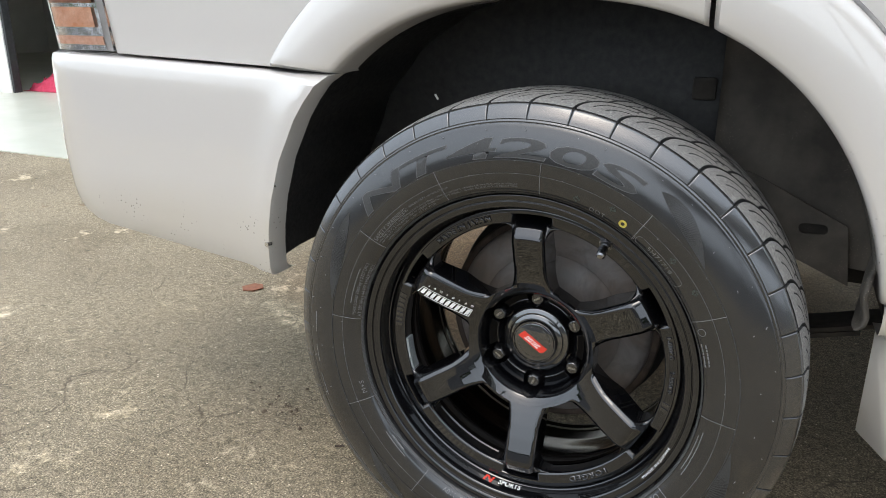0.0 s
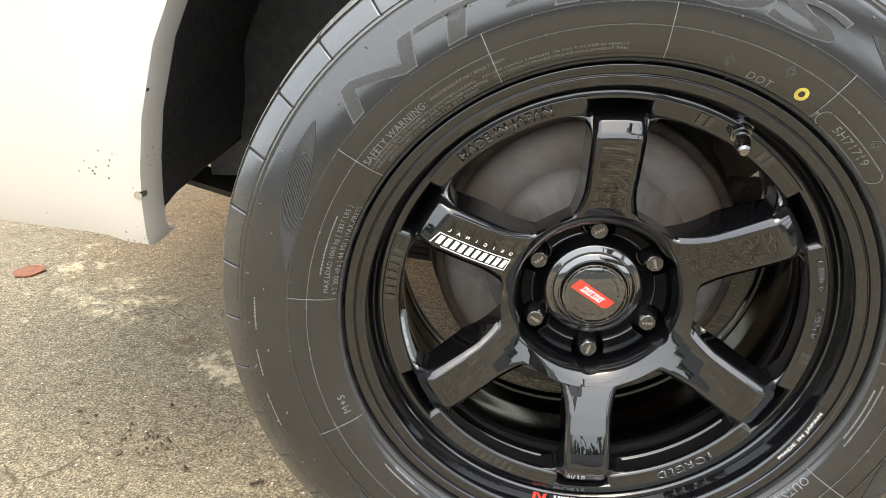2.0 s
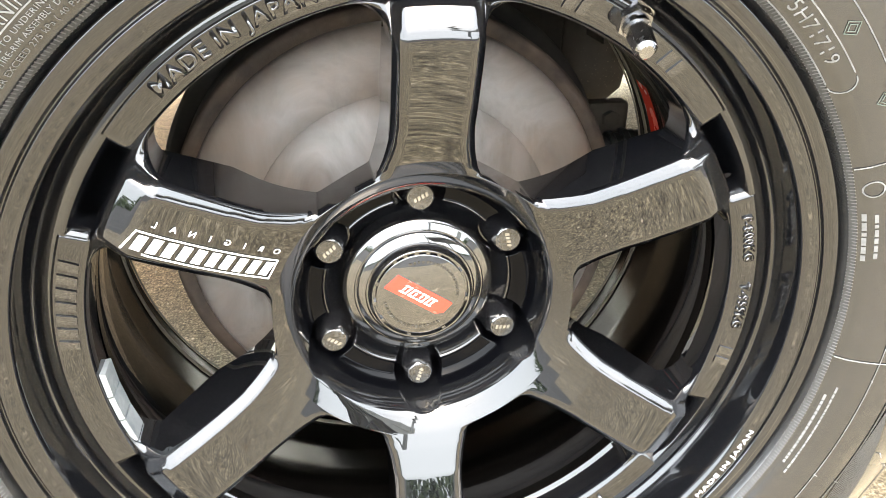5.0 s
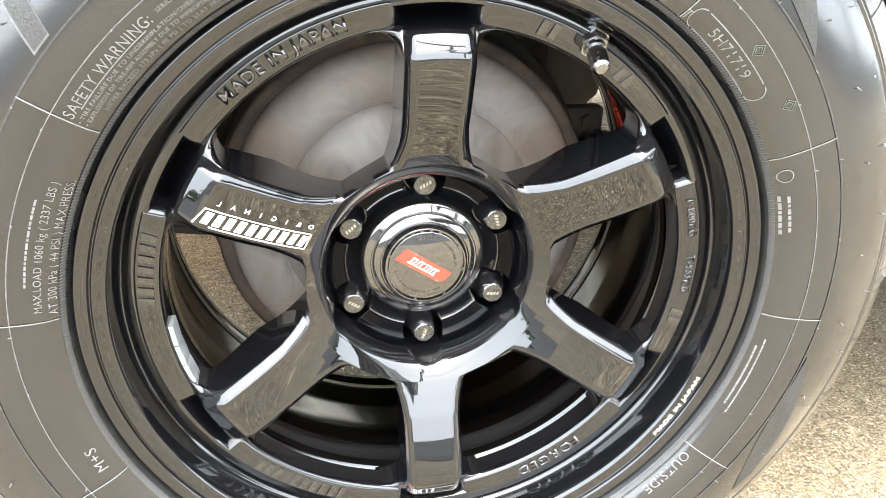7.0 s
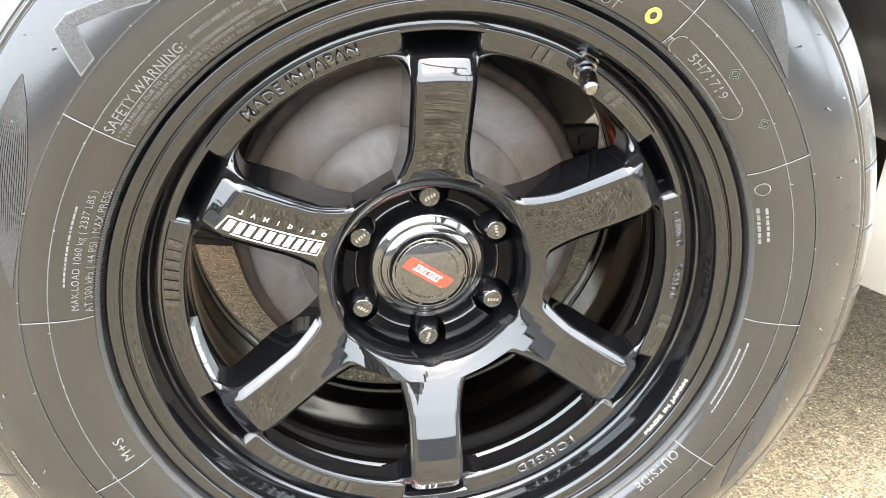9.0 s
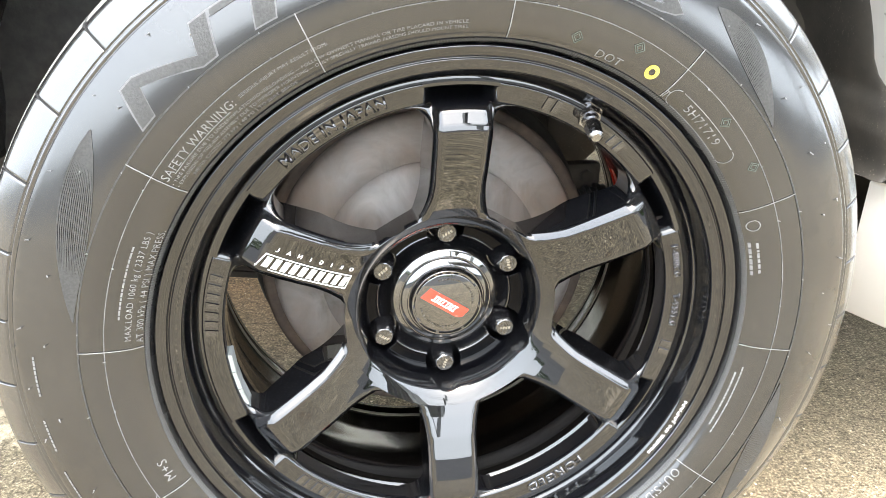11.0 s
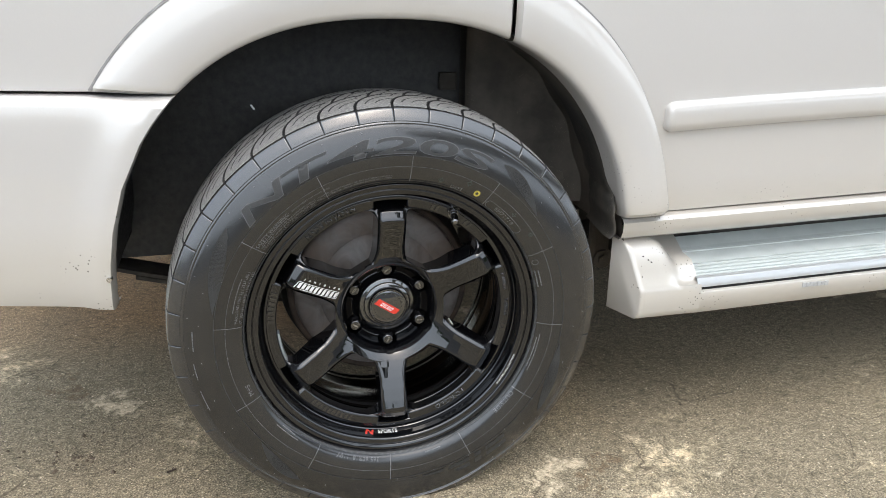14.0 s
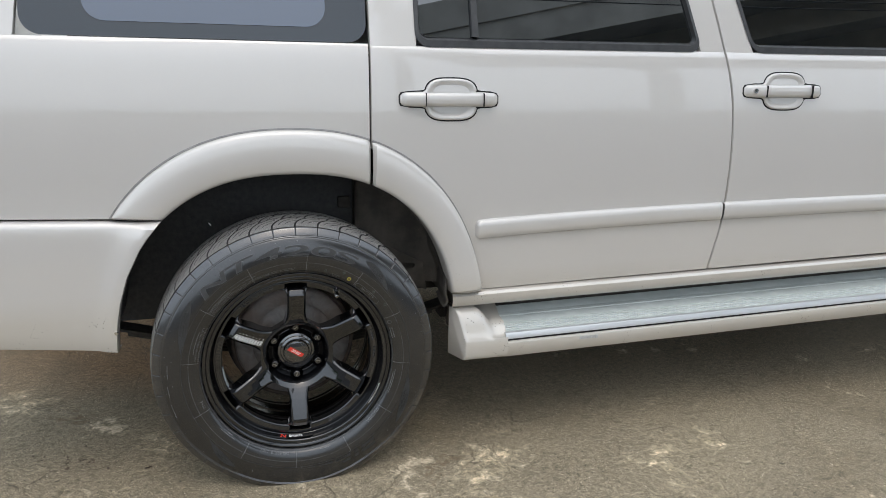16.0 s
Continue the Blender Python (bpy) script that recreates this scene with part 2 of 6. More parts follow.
def drum_of(name):
    """Dull bare steel with handling smears and rust towards the rim."""
    m, t, b = nodes_of(name)
    f = noise_of(t, 13.0, 5.0, 0.6, distort=1.2)
    rust = ramp_of(t, noise_of(t, 7.0, 7.0, 0.65), [(0.45, (0.0,)), (0.72, (0.75,))])
    steel = ramp_of(t, f, [(0.30, (0.12, 0.101, 0.088)), (0.5, (0.215, 0.196, 0.182)), (0.7, (0.15, 0.130, 0.115))])
    put_in(t, b, Base_Color=mix_of(t, rust, steel, (0.24, 0.165, 0.120)), Metallic=0.10, Roughness=0.48)
    bump_of(t, b, noise_of(t, 500.0, 4.0), 0.12, 0.0006)
    return m


def glossy(name, colour, rough=0.05, coat=1.0, scratch=0.0, ior=1.8, spec=0.5):
    m, t, b = nodes_of(name)
    put_in(t, b, Base_Color=(*colour, 1), Coat_Weight=coat, Coat_Roughness=0.0, Coat_IOR=ior, Specular_IOR_Level=spec)
    put_in(t, b, Roughness=ramp_of(t, noise_of(t, 60.0, 4.0), [(0.3, (rough,)), (0.8, (rough + 0.04,))]))
    if scratch:
        bump_of(t, b, noise_of(t, 55.0, 3.0), scratch, 0.0006)
    return m


def glass_of(name, tint, rough=0.0):
    m, t, b = nodes_of(name)
    put_in(t, b, Base_Color=(*tint, 1), Roughness=rough, Transmission_Weight=1.0, IOR=1.45)
    return m


M = {
    "paint": paint_with_specks("pearl_white_paint", (0.545, 0.517, 0.482)),
    "black_gloss": glossy("gloss_black_lacquer", (0.004, 0.0042, 0.005), 0.02, 1.0, 0.015, ior=1.62, spec=0.2),
    "barrel": glossy("satin_black_barrel", (0.0012, 0.0011, 0.0010), 0.14, 0.0, spec=0.14),
    "rubber": rubber_of("tyre_rubber"),
    # lighter, glossier copy of the rubber: sky sheen put into the shoulder's colour
    "shoulder": rubber_of("dressed_sheen_rubber", 1.4, 1.9),
    "tread": dusty_tread_of("dusty_tread_rubber"),
    # raised print is the tyre's own rubber, its lit edges put into the colour
    "rubber_raised": plain("edge_lit_marks", (0.10, 0.10, 0.10), (0.16, 0.16, 0.16), 0.5, 200.0),
    "groove": plain("shaded_groove_rubber", (0.008, 0.008, 0.008), (0.016, 0.016, 0.016), 0.8, 80.0),
    "rubber_edge": plain("rubber_mould_edges", (0.07, 0.07, 0.072), (0.12, 0.12, 0.122), 0.4, 200.0),
    "tick": plain("bright_mould_flash", (0.13, 0.13, 0.13), (0.20, 0.20, 0.20), 0.5, 200.0),
    "stamp": plain("faint_green_stamp", (0.05, 0.065, 0.055), (0.08, 0.10, 0.085), 0.6, 200.0),
    "rubber_hatch": plain("hatched_rubber", (0.016, 0.016, 0.016), (0.040, 0.040, 0.039), 0.55, 500.0, bump=0.5, bscale=700.0),
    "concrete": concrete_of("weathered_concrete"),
    "drum": drum_of("bare_drum_steel"),
    "rust": plain("rusty_steel", (0.10, 0.055, 0.03), (0.24, 0.15, 0.10), 0.75, 40.0, 0.2, bump=0.5, bscale=150.0),
    "liner": plain("black_liner_plastic", (0.010, 0.010, 0.011), (0.030, 0.029, 0.027), 0.55, 60.0, bump=0.4, bscale=300.0),
    "chassis": plain("dusty_black_underseal", (0.012, 0.011, 0.010), (0.045, 0.038, 0.030), 0.8, 18.0, bump=0.5, bscale=120.0),
    "emboss": glossy("embossed_black_lacquer", (0.005, 0.005, 0.006), 0.12, 0.8),
    "well": glossy("shaded_hub_lacquer", (0.0012, 0.0013, 0.0018), 0.06, 0.0, spec=0.10),
    "nut": glossy("black_chrome", (0.008, 0.008, 0.009), 0.06, 1.0),
    "nut_face": plain("brushed_dark_metal", (0.07, 0.068, 0.064), (0.12, 0.116, 0.11), 0.25, 120.0, 0.8),
    "red": glossy("red_badge_enamel", (0.62, 0.035, 0.02), 0.25, 0.4),
    "white_mark": plain("white_sticker_film", (0.72, 0.72, 0.70), (0.82, 0.82, 0.80), 0.4),
    "yellow": plain("yellow_paint_dot", (0.42, 0.33, 0.05), (0.55, 0.44, 0.09), 0.6, 200.0),
    "alu": plain("anodised_aluminium", (0.47, 0.505, 0.485), (0.54, 0.575, 0.555), 0.50, 20.0, 0.0, spread=0.04),
    "bright_alu": plain("polished_aluminium_edge", (0.60, 0.61, 0.61), (0.64, 0.65, 0.65), 0.35, 2.0, 0.7, spread=0.04),
    "trim": plain("black_window_rubber", (0.02, 0.021, 0.022), (0.045, 0.045, 0.046), 0.5, 40.0),
    "gap": plain("dark_sealing_gap", (0.004, 0.004, 0.004), (0.010, 0.010, 0.010), 0.8, 40.0),
    "edge_glint": plain("lit_edge_lacquer", (0.07, 0.062, 0.046), (0.13, 0.115, 0.085), 0.5, 60.0),
    "gilt": plain("faint_gold_print", (0.26, 0.235, 0.19), (0.36, 0.33, 0.28), 0.35, 120.0, 0.5),
    "rust_dark": plain("dark_rusty_iron", (0.030, 0.022, 0.017), (0.085, 0.058, 0.042), 0.8, 40.0, 0.1, bump=0.5, bscale=200.0),
    "lead": plain("wheel_weight_lead", (0.25, 0.29, 0.31), (0.4, 0.44, 0.46), 0.4, 80.0, 0.6),
    "glass": glossy("dark_tinted_glass", (0.003, 0.004, 0.005), 0.0, 1.0, ior=1.9),
    "lens": glass_of("clear_lamp_lens", (0.95, 0.92, 0.90), 0.02),
    "chrome": plain("lamp_chrome", (0.55, 0.55, 0.55), (0.7, 0.7, 0.7), 0.15, 30.0, 1.0),
    "wall": plain("white_rendered_wall", (0.62, 0.61, 0.58), (0.72, 0.71, 0.68), 0.7, 3.0, bump=0.2, bscale=80.0),
    "floor": plain("pale_green_sealed_floor", (0.50, 0.51, 0.43), (0.58, 0.58, 0.50), 0.35, 1.5, spread=0.06),
    "bridge": plain("stained_bridge_concrete", (0.42, 0.41, 0.37), (0.66, 0.65, 0.60), 0.85, 0.7, bump=0.3, bscale=6.0),
    "dusty": splashed("dusty_liner", (0.040, 0.034, 0.028), (0.120, 0.102, 0.082)),
    "foot": splashed("muddy_black_plastic", (0.016, 0.015, 0.013), (0.068, 0.057, 0.044)),
    "cap": glossy("dark_chrome_lacquer", (0.006, 0.006, 0.0065), 0.04, 1.0, ior=2.0),
    "leaf": plain("dry_leaf_brown", (0.20, 0.075, 0.04), (0.32, 0.13, 0.07), 0.8, 60.0),
    "cloth": plain("red_cloth", (0.42, 0.03, 0.07), (0.58, 0.06, 0.12), 0.9, 30.0),
    "wood": plain("grey_pole_concrete", (0.3, 0.3, 0.28), (0.42, 0.41, 0.39), 0.8, 4.0),
}

# ---- building helpers ----
ZC = 0.356          # height of the wheel's centre


def mesh_of(name, verts, faces, mats, smooth=True, index=None):
    me = bpy.data.meshes.new(name)
    me.from_pydata([tuple(map(float, v)) for v in verts], [], [tuple(map(int, f)) for f in faces])
    for m in mats if isinstance(mats, (list, tuple)) else [mats]:
        me.materials.append(m)
    if smooth:
        me.polygons.foreach_set("use_smooth", [True] * len(me.polygons))
    if index is not None:
        me.polygons.foreach_set("material_index", list(map(int, index)))
    me.update()
    return me


def put(name, me, parent=None, label=""):
    ob = new(name, me)
    ob.parent = parent
    return tagged(ob, label)


def part(name, bm, material, parent, label="", smooth=False):
    me = bpy.data.meshes.new(name)
    bm.to_mesh(me)
    bm.free()
    me.materials.append(material)
    if smooth:
        me.polygons.foreach_set("use_smooth", [True] * len(me.polygons))
    return put(name, me, parent, label)


def sharpen(me, degrees):
    """Keep edges steeper than this crisp on a smooth-shaded mesh."""
    bm = bmesh.new()
    bm.from_mesh(me)
    bmesh.ops.remove_doubles(bm, verts=bm.verts, dist=1e-5)
    bmesh.ops.recalc_face_normals(bm, faces=bm.faces)
    for e in bm.edges:
        if len(e.link_faces) == 2 and e.calc_face_angle(0) > radians(degrees):
            e.smooth = False
    bm.to_mesh(me)
    bm.free()
    return me


def grid_faces(n, m, close_n=False, close_m=False, start=0, flip=False):
    i, j = np.meshgrid(np.arange(n if close_n else n - 1), np.arange(m if close_m else m - 1), indexing="ij")
    i, j = i.ravel(), j.ravel()
    i2, j2 = (i + 1) % n, (j + 1) % m
    f = np.stack([i * m + j, i2 * m + j, i2 * m + j2, i * m + j2], 1) + start
    return f[:, ::-1] if flip else f


def revolve(profile, count, centre=(0.0, 0.0, ZC), closed=False):
    """Vertices and faces of a profile of (radius, y) turned round the wheel's axis."""
    p = np.array(profile, float)
    a = np.linspace(0, 2 * np.pi, count, endpoint=False)
    x = p[None, :, 0] * np.sin(a)[:, None] + centre[0]
    z = p[None, :, 0] * np.cos(a)[:, None] + centre[2]
    y = np.repeat(p[None, :, 1], count, 0) + centre[1]
    return np.stack([x, y, z], -1).reshape(-1, 3), grid_faces(count, len(p), True, closed)


def smooth_profile(points, count):
    """A rounded line through a few points, evenly stepped (Catmull-Rom)."""
    p = np.array(points, float)
    q = np.vstack([2 * p[0] - p[1], p, 2 * p[-1] - p[-2]])
    out = []
    for i in range(1, len(q) - 2):
        for u in np.linspace(0, 1, count, endpoint=False):
            a, b, c, d = q[i - 1], q[i], q[i + 1], q[i + 2]
            out.append(0.5 * (2 * b + (c - a) * u + (2 * a - 5 * b + 4 * c - d) * u**2 + (3 * b - a - 3 * c + d) * u**3))
    return np.array(out + [p[-1]])


def box(bm, lo, hi, bevel=0.0, segments=2):
    r = bmesh.ops.create_cube(bm, size=1.0)
    for v in r["verts"]:
        v.co = [lo[k] + (v.co[k] + 0.5) * (hi[k] - lo[k]) for k in range(3)]
    if bevel:
        edges = list({e for v in r["verts"] for e in v.link_edges})
        bmesh.ops.bevel(bm, geom=edges, offset=bevel, segments=segments, affect="EDGES", profile=0.6)


def tube(bm, a, b, r1, r2=None, sides=24, cap=True):
    a, b = Vector(a), Vector(b)
    turn = (b - a).to_track_quat("Z", "Y").to_matrix().to_4x4()
    m = Matrix.Translation((a + b) / 2) @ turn
    bmesh.ops.create_cone(bm, cap_ends=cap, cap_tris=False, segments=sides, radius1=r1, radius2=r1 if r2 is None else r2, depth=(b - a).length, matrix=m)


def prism(bm, points, depth, place):
    """A flat outline given in its own plane, thickened; place turns (u, v, w) into the world."""
    lower = [bm.verts.new(place(u, v, 0.0)) for u, v in points]
    upper = [bm.verts.new(place(u, v, depth)) for u, v in points]
    n = len(points)
    bm.faces.new(lower[::-1])
    bm.faces.new(upper)
    for k in range(n):
        bm.faces.new((lower[k], lower[(k + 1) % n], upper[(k + 1) % n], upper[k]))


def text_mesh(body, size, extra=0.0):
    """Flat mesh of a line of writing, centred, as vertices and faces in its own plane."""
    cu = bpy.data.curves.new("writing", "FONT")
    cu.body, cu.size, cu.align_x, cu.align_y = body, size, "CENTER", "CENTER"
    cu.resolution_u, cu.offset, cu.space_character = 3, extra, 1.08
    ob = bpy.data.objects.new("writing", cu)
    scene.collection.objects.link(ob)
    me = bpy.data.meshes.new_from_object(ob.evaluated_get(bpy.context.evaluated_depsgraph_get()))
    bm = bmesh.new()
    bm.from_mesh(me)
    bpy.data.objects.remove(ob)
    bpy.data.curves.remove(cu)
    bpy.data.meshes.remove(me)
    bmesh.ops.remove_doubles(bm, verts=bm.verts, dist=1e-6)
    return bm


def wrap(bm, radius, angle, surface, out=0.0004, tops_out=True, tilt=0.0, wide=1.0, thick=0.0, cut=0.0):
    """Bend a flat mesh round the wheel: its x runs along the circle, its y across it. surface(r) gives the y of the ground that it lies on."""
    if cut:
        for _ in range(3):
            long_ones = [e for e in bm.edges if e.calc_length() > cut]
            if not long_ones:
                break
            bmesh.ops.subdivide_edges(bm, edges=long_ones, cuts=1)
        bmesh.ops.triangulate(bm, faces=bm.faces)
    if thick:
        r = bmesh.ops.extrude_face_region(bm, geom=list(bm.faces))
        for v in [g for g in r["geom"] if isinstance(g, bmesh.types.BMVert)]:
            v.co.z += thick
    for v in bm.verts:
        u, w = v.co.x * wide + v.co.y * tilt, v.co.y
        if not tops_out:
            u, w = -u, -w
        r = radius + w
        a = radians(angle) + u / radius
        v.co = (r * math.sin(a), surface(r) - out - v.co.z, ZC + r * math.cos(a))
    bmesh.ops.recalc_face_normals(bm, faces=bm.faces)
    return bm


def bars(bm, rows, step, size):
    """Plain bars that stand for small print: rows of (width, y), cut into word-long pieces."""
    rng = random.Random(len(rows) + int(step * 1e5))
    for width, y in rows:
        x = -width / 2
        while x < width / 2:
            w = min(step * rng.uniform(0.5, 1.6), width / 2 - x)
            if w > step * 0.2:
                vs = [bm.verts.new((x + a * w, y + b * size, 0)) for a, b in ((0, -0.5), (0.5, -0.5), (1, -0.5), (1, 0.5), (0.5, 0.5), (0, 0.5))]
                bm.faces.new(vs)
            x += w + step * 0.28
    return bm

# ---- the car ----
car = tagged(new("car"), "pearl white large SUV parked on weathered concrete, black wheels", "car")


def oval(a, h, n, phi):
    """Point of a rounded wheel-arch outline; phi runs from the rear (pi) over the top to the front (0)."""
    c, s = math.cos(phi), math.sin(phi)
    return a * math.copysign(abs(c) ** (2 / n), c), 0.36 + h * math.copysign(abs(s) ** (2 / n), s)


ARCH_IN, ARCH_OUT = (0.455, 0.503, 2.4), (0.546, 0.617, 2.3)


def arch_z(x, shape, scale=1.0):
    a, h, n = shape
    return 0.36 + h * scale * max(0.0, 1 - abs(x / (a * scale)) ** n) ** (1 / n)


def arch_x(z, shape):
    a, h, n = shape
    return a * max(0.0, 1 - abs((z - 0.36) / h) ** n) ** (1 / n)


def arch_phi(x, shape):
    lo, hi = 0.0, math.pi
    for _ in range(40):
        mid = (lo + hi) / 2
        lo, hi = (mid, hi) if oval(*shape, mid)[0] > x else (lo, mid)
    return lo


SIDE = [(0.40, 0.012), (0.50, -0.004), (0.60, -0.011), (0.72, -0.016), (0.90, -0.021), (1.02, -0.020), (1.12, -0.013), (1.17, -0.006), (1.20, 0.002), (1.24, 0.011), (1.75, 0.125)]
SIDE = [tuple(q) for q in smooth_profile(SIDE, 6)]


def side_y(z):
    return float(np.interp(z, [p[0] for p in SIDE], [p[1] for p in SIDE]))


def rise(x):
    """The body's lines climb a little towards the front."""
    return 0.018 * (x - 0.54)


def panel(name, left, right, bottom, top, material, parent, nx=40, nz=30, label="", out=0.0, depth=0.02, ease=1.0):
    """A skin of the car's side between two upright edges and two level ones, its rim rolled in."""
    us, vs = np.linspace(0, 1, nx) ** ease, np.linspace(0, 1, nz)
    P = np.zeros((nx, nz, 3))
    for i, u in enumerate(us):
        for j, v in enumerate(vs):
            z = 0.8
            for _ in range(6):
                x = left(z) + u * (right(z) - left(z))
                z = bottom(x) + v * (top(x) - bottom(x))
            P[i, j] = x, side_y(z) - out, z
    V, F = list(P.reshape(-1, 3)), list(grid_faces(nx, nz, flip=True))
    ring = [(i, 0) for i in range(nx)] + [(nx - 1, j) for j in range(1, nz)] + [(i, nz - 1) for i in range(nx - 2, -1, -1)] + [(0, j) for j in range(nz - 2, 0, -1)]
    mid = P.reshape(-1, 3).mean(0)
    prev = [i * nz + j for i, j in ring]
    for inward, shrink in ((0.002, 0.0012), (depth, 0.0012)):
        start = len(V)
        for i, j in ring:
            p = P[i, j].copy()
            tow = np.sign([(nx - 1) / 2 - i if i in (0, nx - 1) else 0, 0, (nz - 1) / 2 - j if j in (0, nz - 1) else 0])
            V.append(p + np.array([0, inward, 0]) - shrink * tow)
        now = list(range(start, len(V)))
        F += [(prev[k], prev[(k + 1) % len(prev)], now[(k + 1) % len(now)], now[k]) for k in range(len(prev))]
        prev = now
    return put(name, sharpen(mesh_of(name, V, F, material), 50), parent, label)


GAP_X = 0.211


DOOR_LINE = smooth_profile([(0.5, 1.316), (0.528, 1.317), (0.60, 1.331), (0.69, 1.344), (0.86, 1.348), (1.05, 1.333), (1.20, 1.300), (1.35, 1.260), (1.75, 1.15)], 8)


def door_front(z):
    return float(np.interp(z, DOOR_LINE[:, 0], DOOR_LINE[:, 1]))


WINDOW_SILL = lambda x: 1.198 + 0.006 * (x - 0.2)
BUMPER_TOP = lambda x: 0.7535 + 0.034 * (max(-0.87, min(-0.4, x)) + 0.46) * -1
SILL_TOP = lambda x: 0.505 + 0.022 * (x - 0.54)

quarter = panel("quarter_panel", lambda z: -0.780 - 0.15 * max(0, z - 0.769), lambda z: GAP_X - 0.0036, lambda x: max(BUMPER_TOP(x) + 0.005, arch_z(x, ARCH_OUT, 0.97)), lambda x: 1.196, M["paint"], car, 90, 40)
panel("rear_pillar", lambda z: -0.80 + 0.1 * (z - 1.2), lambda z: -0.625 + 0.12 * (z - 1.2), lambda x: 1.196, lambda x: 1.75, M["paint"], car, 8, 20)
rear_door = panel("rear_door", lambda z: GAP_X + 0.0036, lambda z: door_front(z) - 0.0040, lambda x: max(SILL_TOP(x), arch_z(x, ARCH_OUT, 0.97)), lambda x: WINDOW_SILL(x) - 0.006, M["paint"], car, 120, 40)
front_door = panel("front_door", lambda z: door_front(z) + 0.0040, lambda z: 2.45, SILL_TOP, lambda x: WINDOW_SILL(x) - 0.006, M["paint"], car, 30, 30)
panel("front_fender", lambda z: 2.455, lambda z: 3.86, lambda x: max(0.55, arch_z(x - 3.05, ARCH_OUT, 0.97)), lambda x: 1.16 - 0.05 * (x - 2.45), M["paint"], car, 90, 16)
panel("body_shell", lambda z: -0.74, lambda z: 2.6, lambda x: max(0.60, arch_z(x, ARCH_OUT, 1.0)), lambda x: 1.17, M["gap"], car, 80, 14, out=-0.03, depth=0.03)

# window frames of the doors: pillars, seals and panes


def pillar_panel(name, x0, x1, parent):
    panel(name, lambda z: x0(z), lambda z: x1(z), lambda x: WINDOW_SILL(x) - 0.006, lambda x: 1.75, M["paint"], parent, 6, 16)


pillar_panel("window_pillar", lambda z: GAP_X + 0.003, lambda z: 0.338 + 0.02 * (z - 1.2), rear_door)
pillar_panel("window_pillar", lambda z: 1.216 - 0.30 * (z - 1.2), lambda z: door_front(z) - 0.0040, rear_door)
pillar_panel("window_pillar", lambda z: door_front(z) + 0.0040, lambda z: 1.40 - 0.36 * (z - 1.2), front_door)


def window(parent, x0, x1, lean0, lean1, z1=1.68, bar=None):
    """A side window: rubber seal with rounded lower corners, dark pane, divider."""
    r, edge = 0.035, 0.012

    def outline(inset):
        pts, c0, c1 = [], x0 + inset, x1 - inset
        zb = 1.198 + inset * 1.6
        rr = max(r - inset, 0.012)
        for k in range(9):
            a = math.pi + k / 8 * math.pi / 2
            pts.append((c0 + rr + rr * math.cos(a), zb + rr + rr * math.sin(a)))
        for k in range(9):
            a = 1.5 * math.pi + k / 8 * math.pi / 2
            pts.append((c1 - rr + rr * math.cos(a), zb + rr + rr * math.sin(a)))
        pts += [(c1, z1 - inset), (c0, z1 - inset)]
        return [(x + (lean0 if x < (x0 + x1) / 2 else lean1) * (z - 1.2), z + 0.006 * (x - 0.2)) for x, z in pts]

    a, b, c = outline(-0.004), outline(edge * 0.6), outline(edge)
    V = [(x, side_y(z) - 0.002, z) for x, z in a] + [(x, side_y(z) - 0.005, z) for x, z in b] + [(x, side_y(z) + 0.012, z) for x, z in c]
    n = len(a)
    F = [(i * n + k, i * n + (k + 1) % n, (i + 1) * n + (k + 1) % n, (i + 1) * n + k) for i in range(2) for k in range(n)]
    pane = mesh_of("window_pane", [(x, side_y(z) + 0.008, z) for x, z in c], [tuple(range(n))], M["glass"], smooth=False)
    p = put("window_pane", pane, parent, "dark tinted side window glass")
    put("window_seal", mesh_of("window_seal", V, F, M["trim"], smooth=False), p)
    if bar:
        bm = bmesh.new()
        prism(bm, [(bar - 0.009, 1.222), (bar + 0.009, 1.222), (bar - 0.006, z1), (bar - 0.022, z1)], 0.012, lambda u, v, w: (u, side_y(v) - 0.003 + w, v))
        part("window_divider", bm, M["trim"], p)


window(rear_door, 0.340, 1.214, -0.02, -0.30, bar=0.506)
window(front_door, 1.398, 2.40, -0.36, -0.8)

# quarter window: black-bordered glass flush with the body


def quarter_glass():
    def ring(x0, x1, z0, r, k=9):
        pts = []
        for cx, cz, a0 in ((x0 + r, z0 + r, math.pi), (x1 - r, z0 + r, 1.5 * math.pi)):
            pts += [(cx + r * math.cos(a0 + i / k * math.pi / 2), cz + r * math.sin(a0 + i / k * math.pi / 2)) for i in range(k + 1)]
        return pts + [(x1, 1.68), (x0, 1.68)]

    outer = ring(-0.612, GAP_X - 0.006, 1.199, 0.05)
    outer = [(x + (0.03 * (z - 1.2) if x < -0.3 else 0), z) for x, z in outer]
    me = mesh_of("quarter_window", [(x, side_y(z) + 0.001, z) for x, z in outer], [tuple(range(len(outer)))], M["trim_glass"], smooth=False)
    q = put("quarter_window", me, car, "black-bordered tinted rear quarter window")
    inner = ring(-0.475, 0.10, 1.235, 0.05)
    put("window_pane", mesh_of("window_pane", [(x, side_y(z) - 0.0008, z) for x, z in inner], [tuple(range(len(inner)))], M["pane_blue"], smooth=False), q)


# the mirrored sky's blue is put into both base colours
M["trim_glass"] = glossy("black_window_border", (0.010, 0.017, 0.024), 0.08, 0.6, ior=1.42)
M["pane_blue"] = glossy("sky_tinted_glass", (0.03, 0.05, 0.09), 0.0, 1.0, ior=1.7)
quarter_glass()

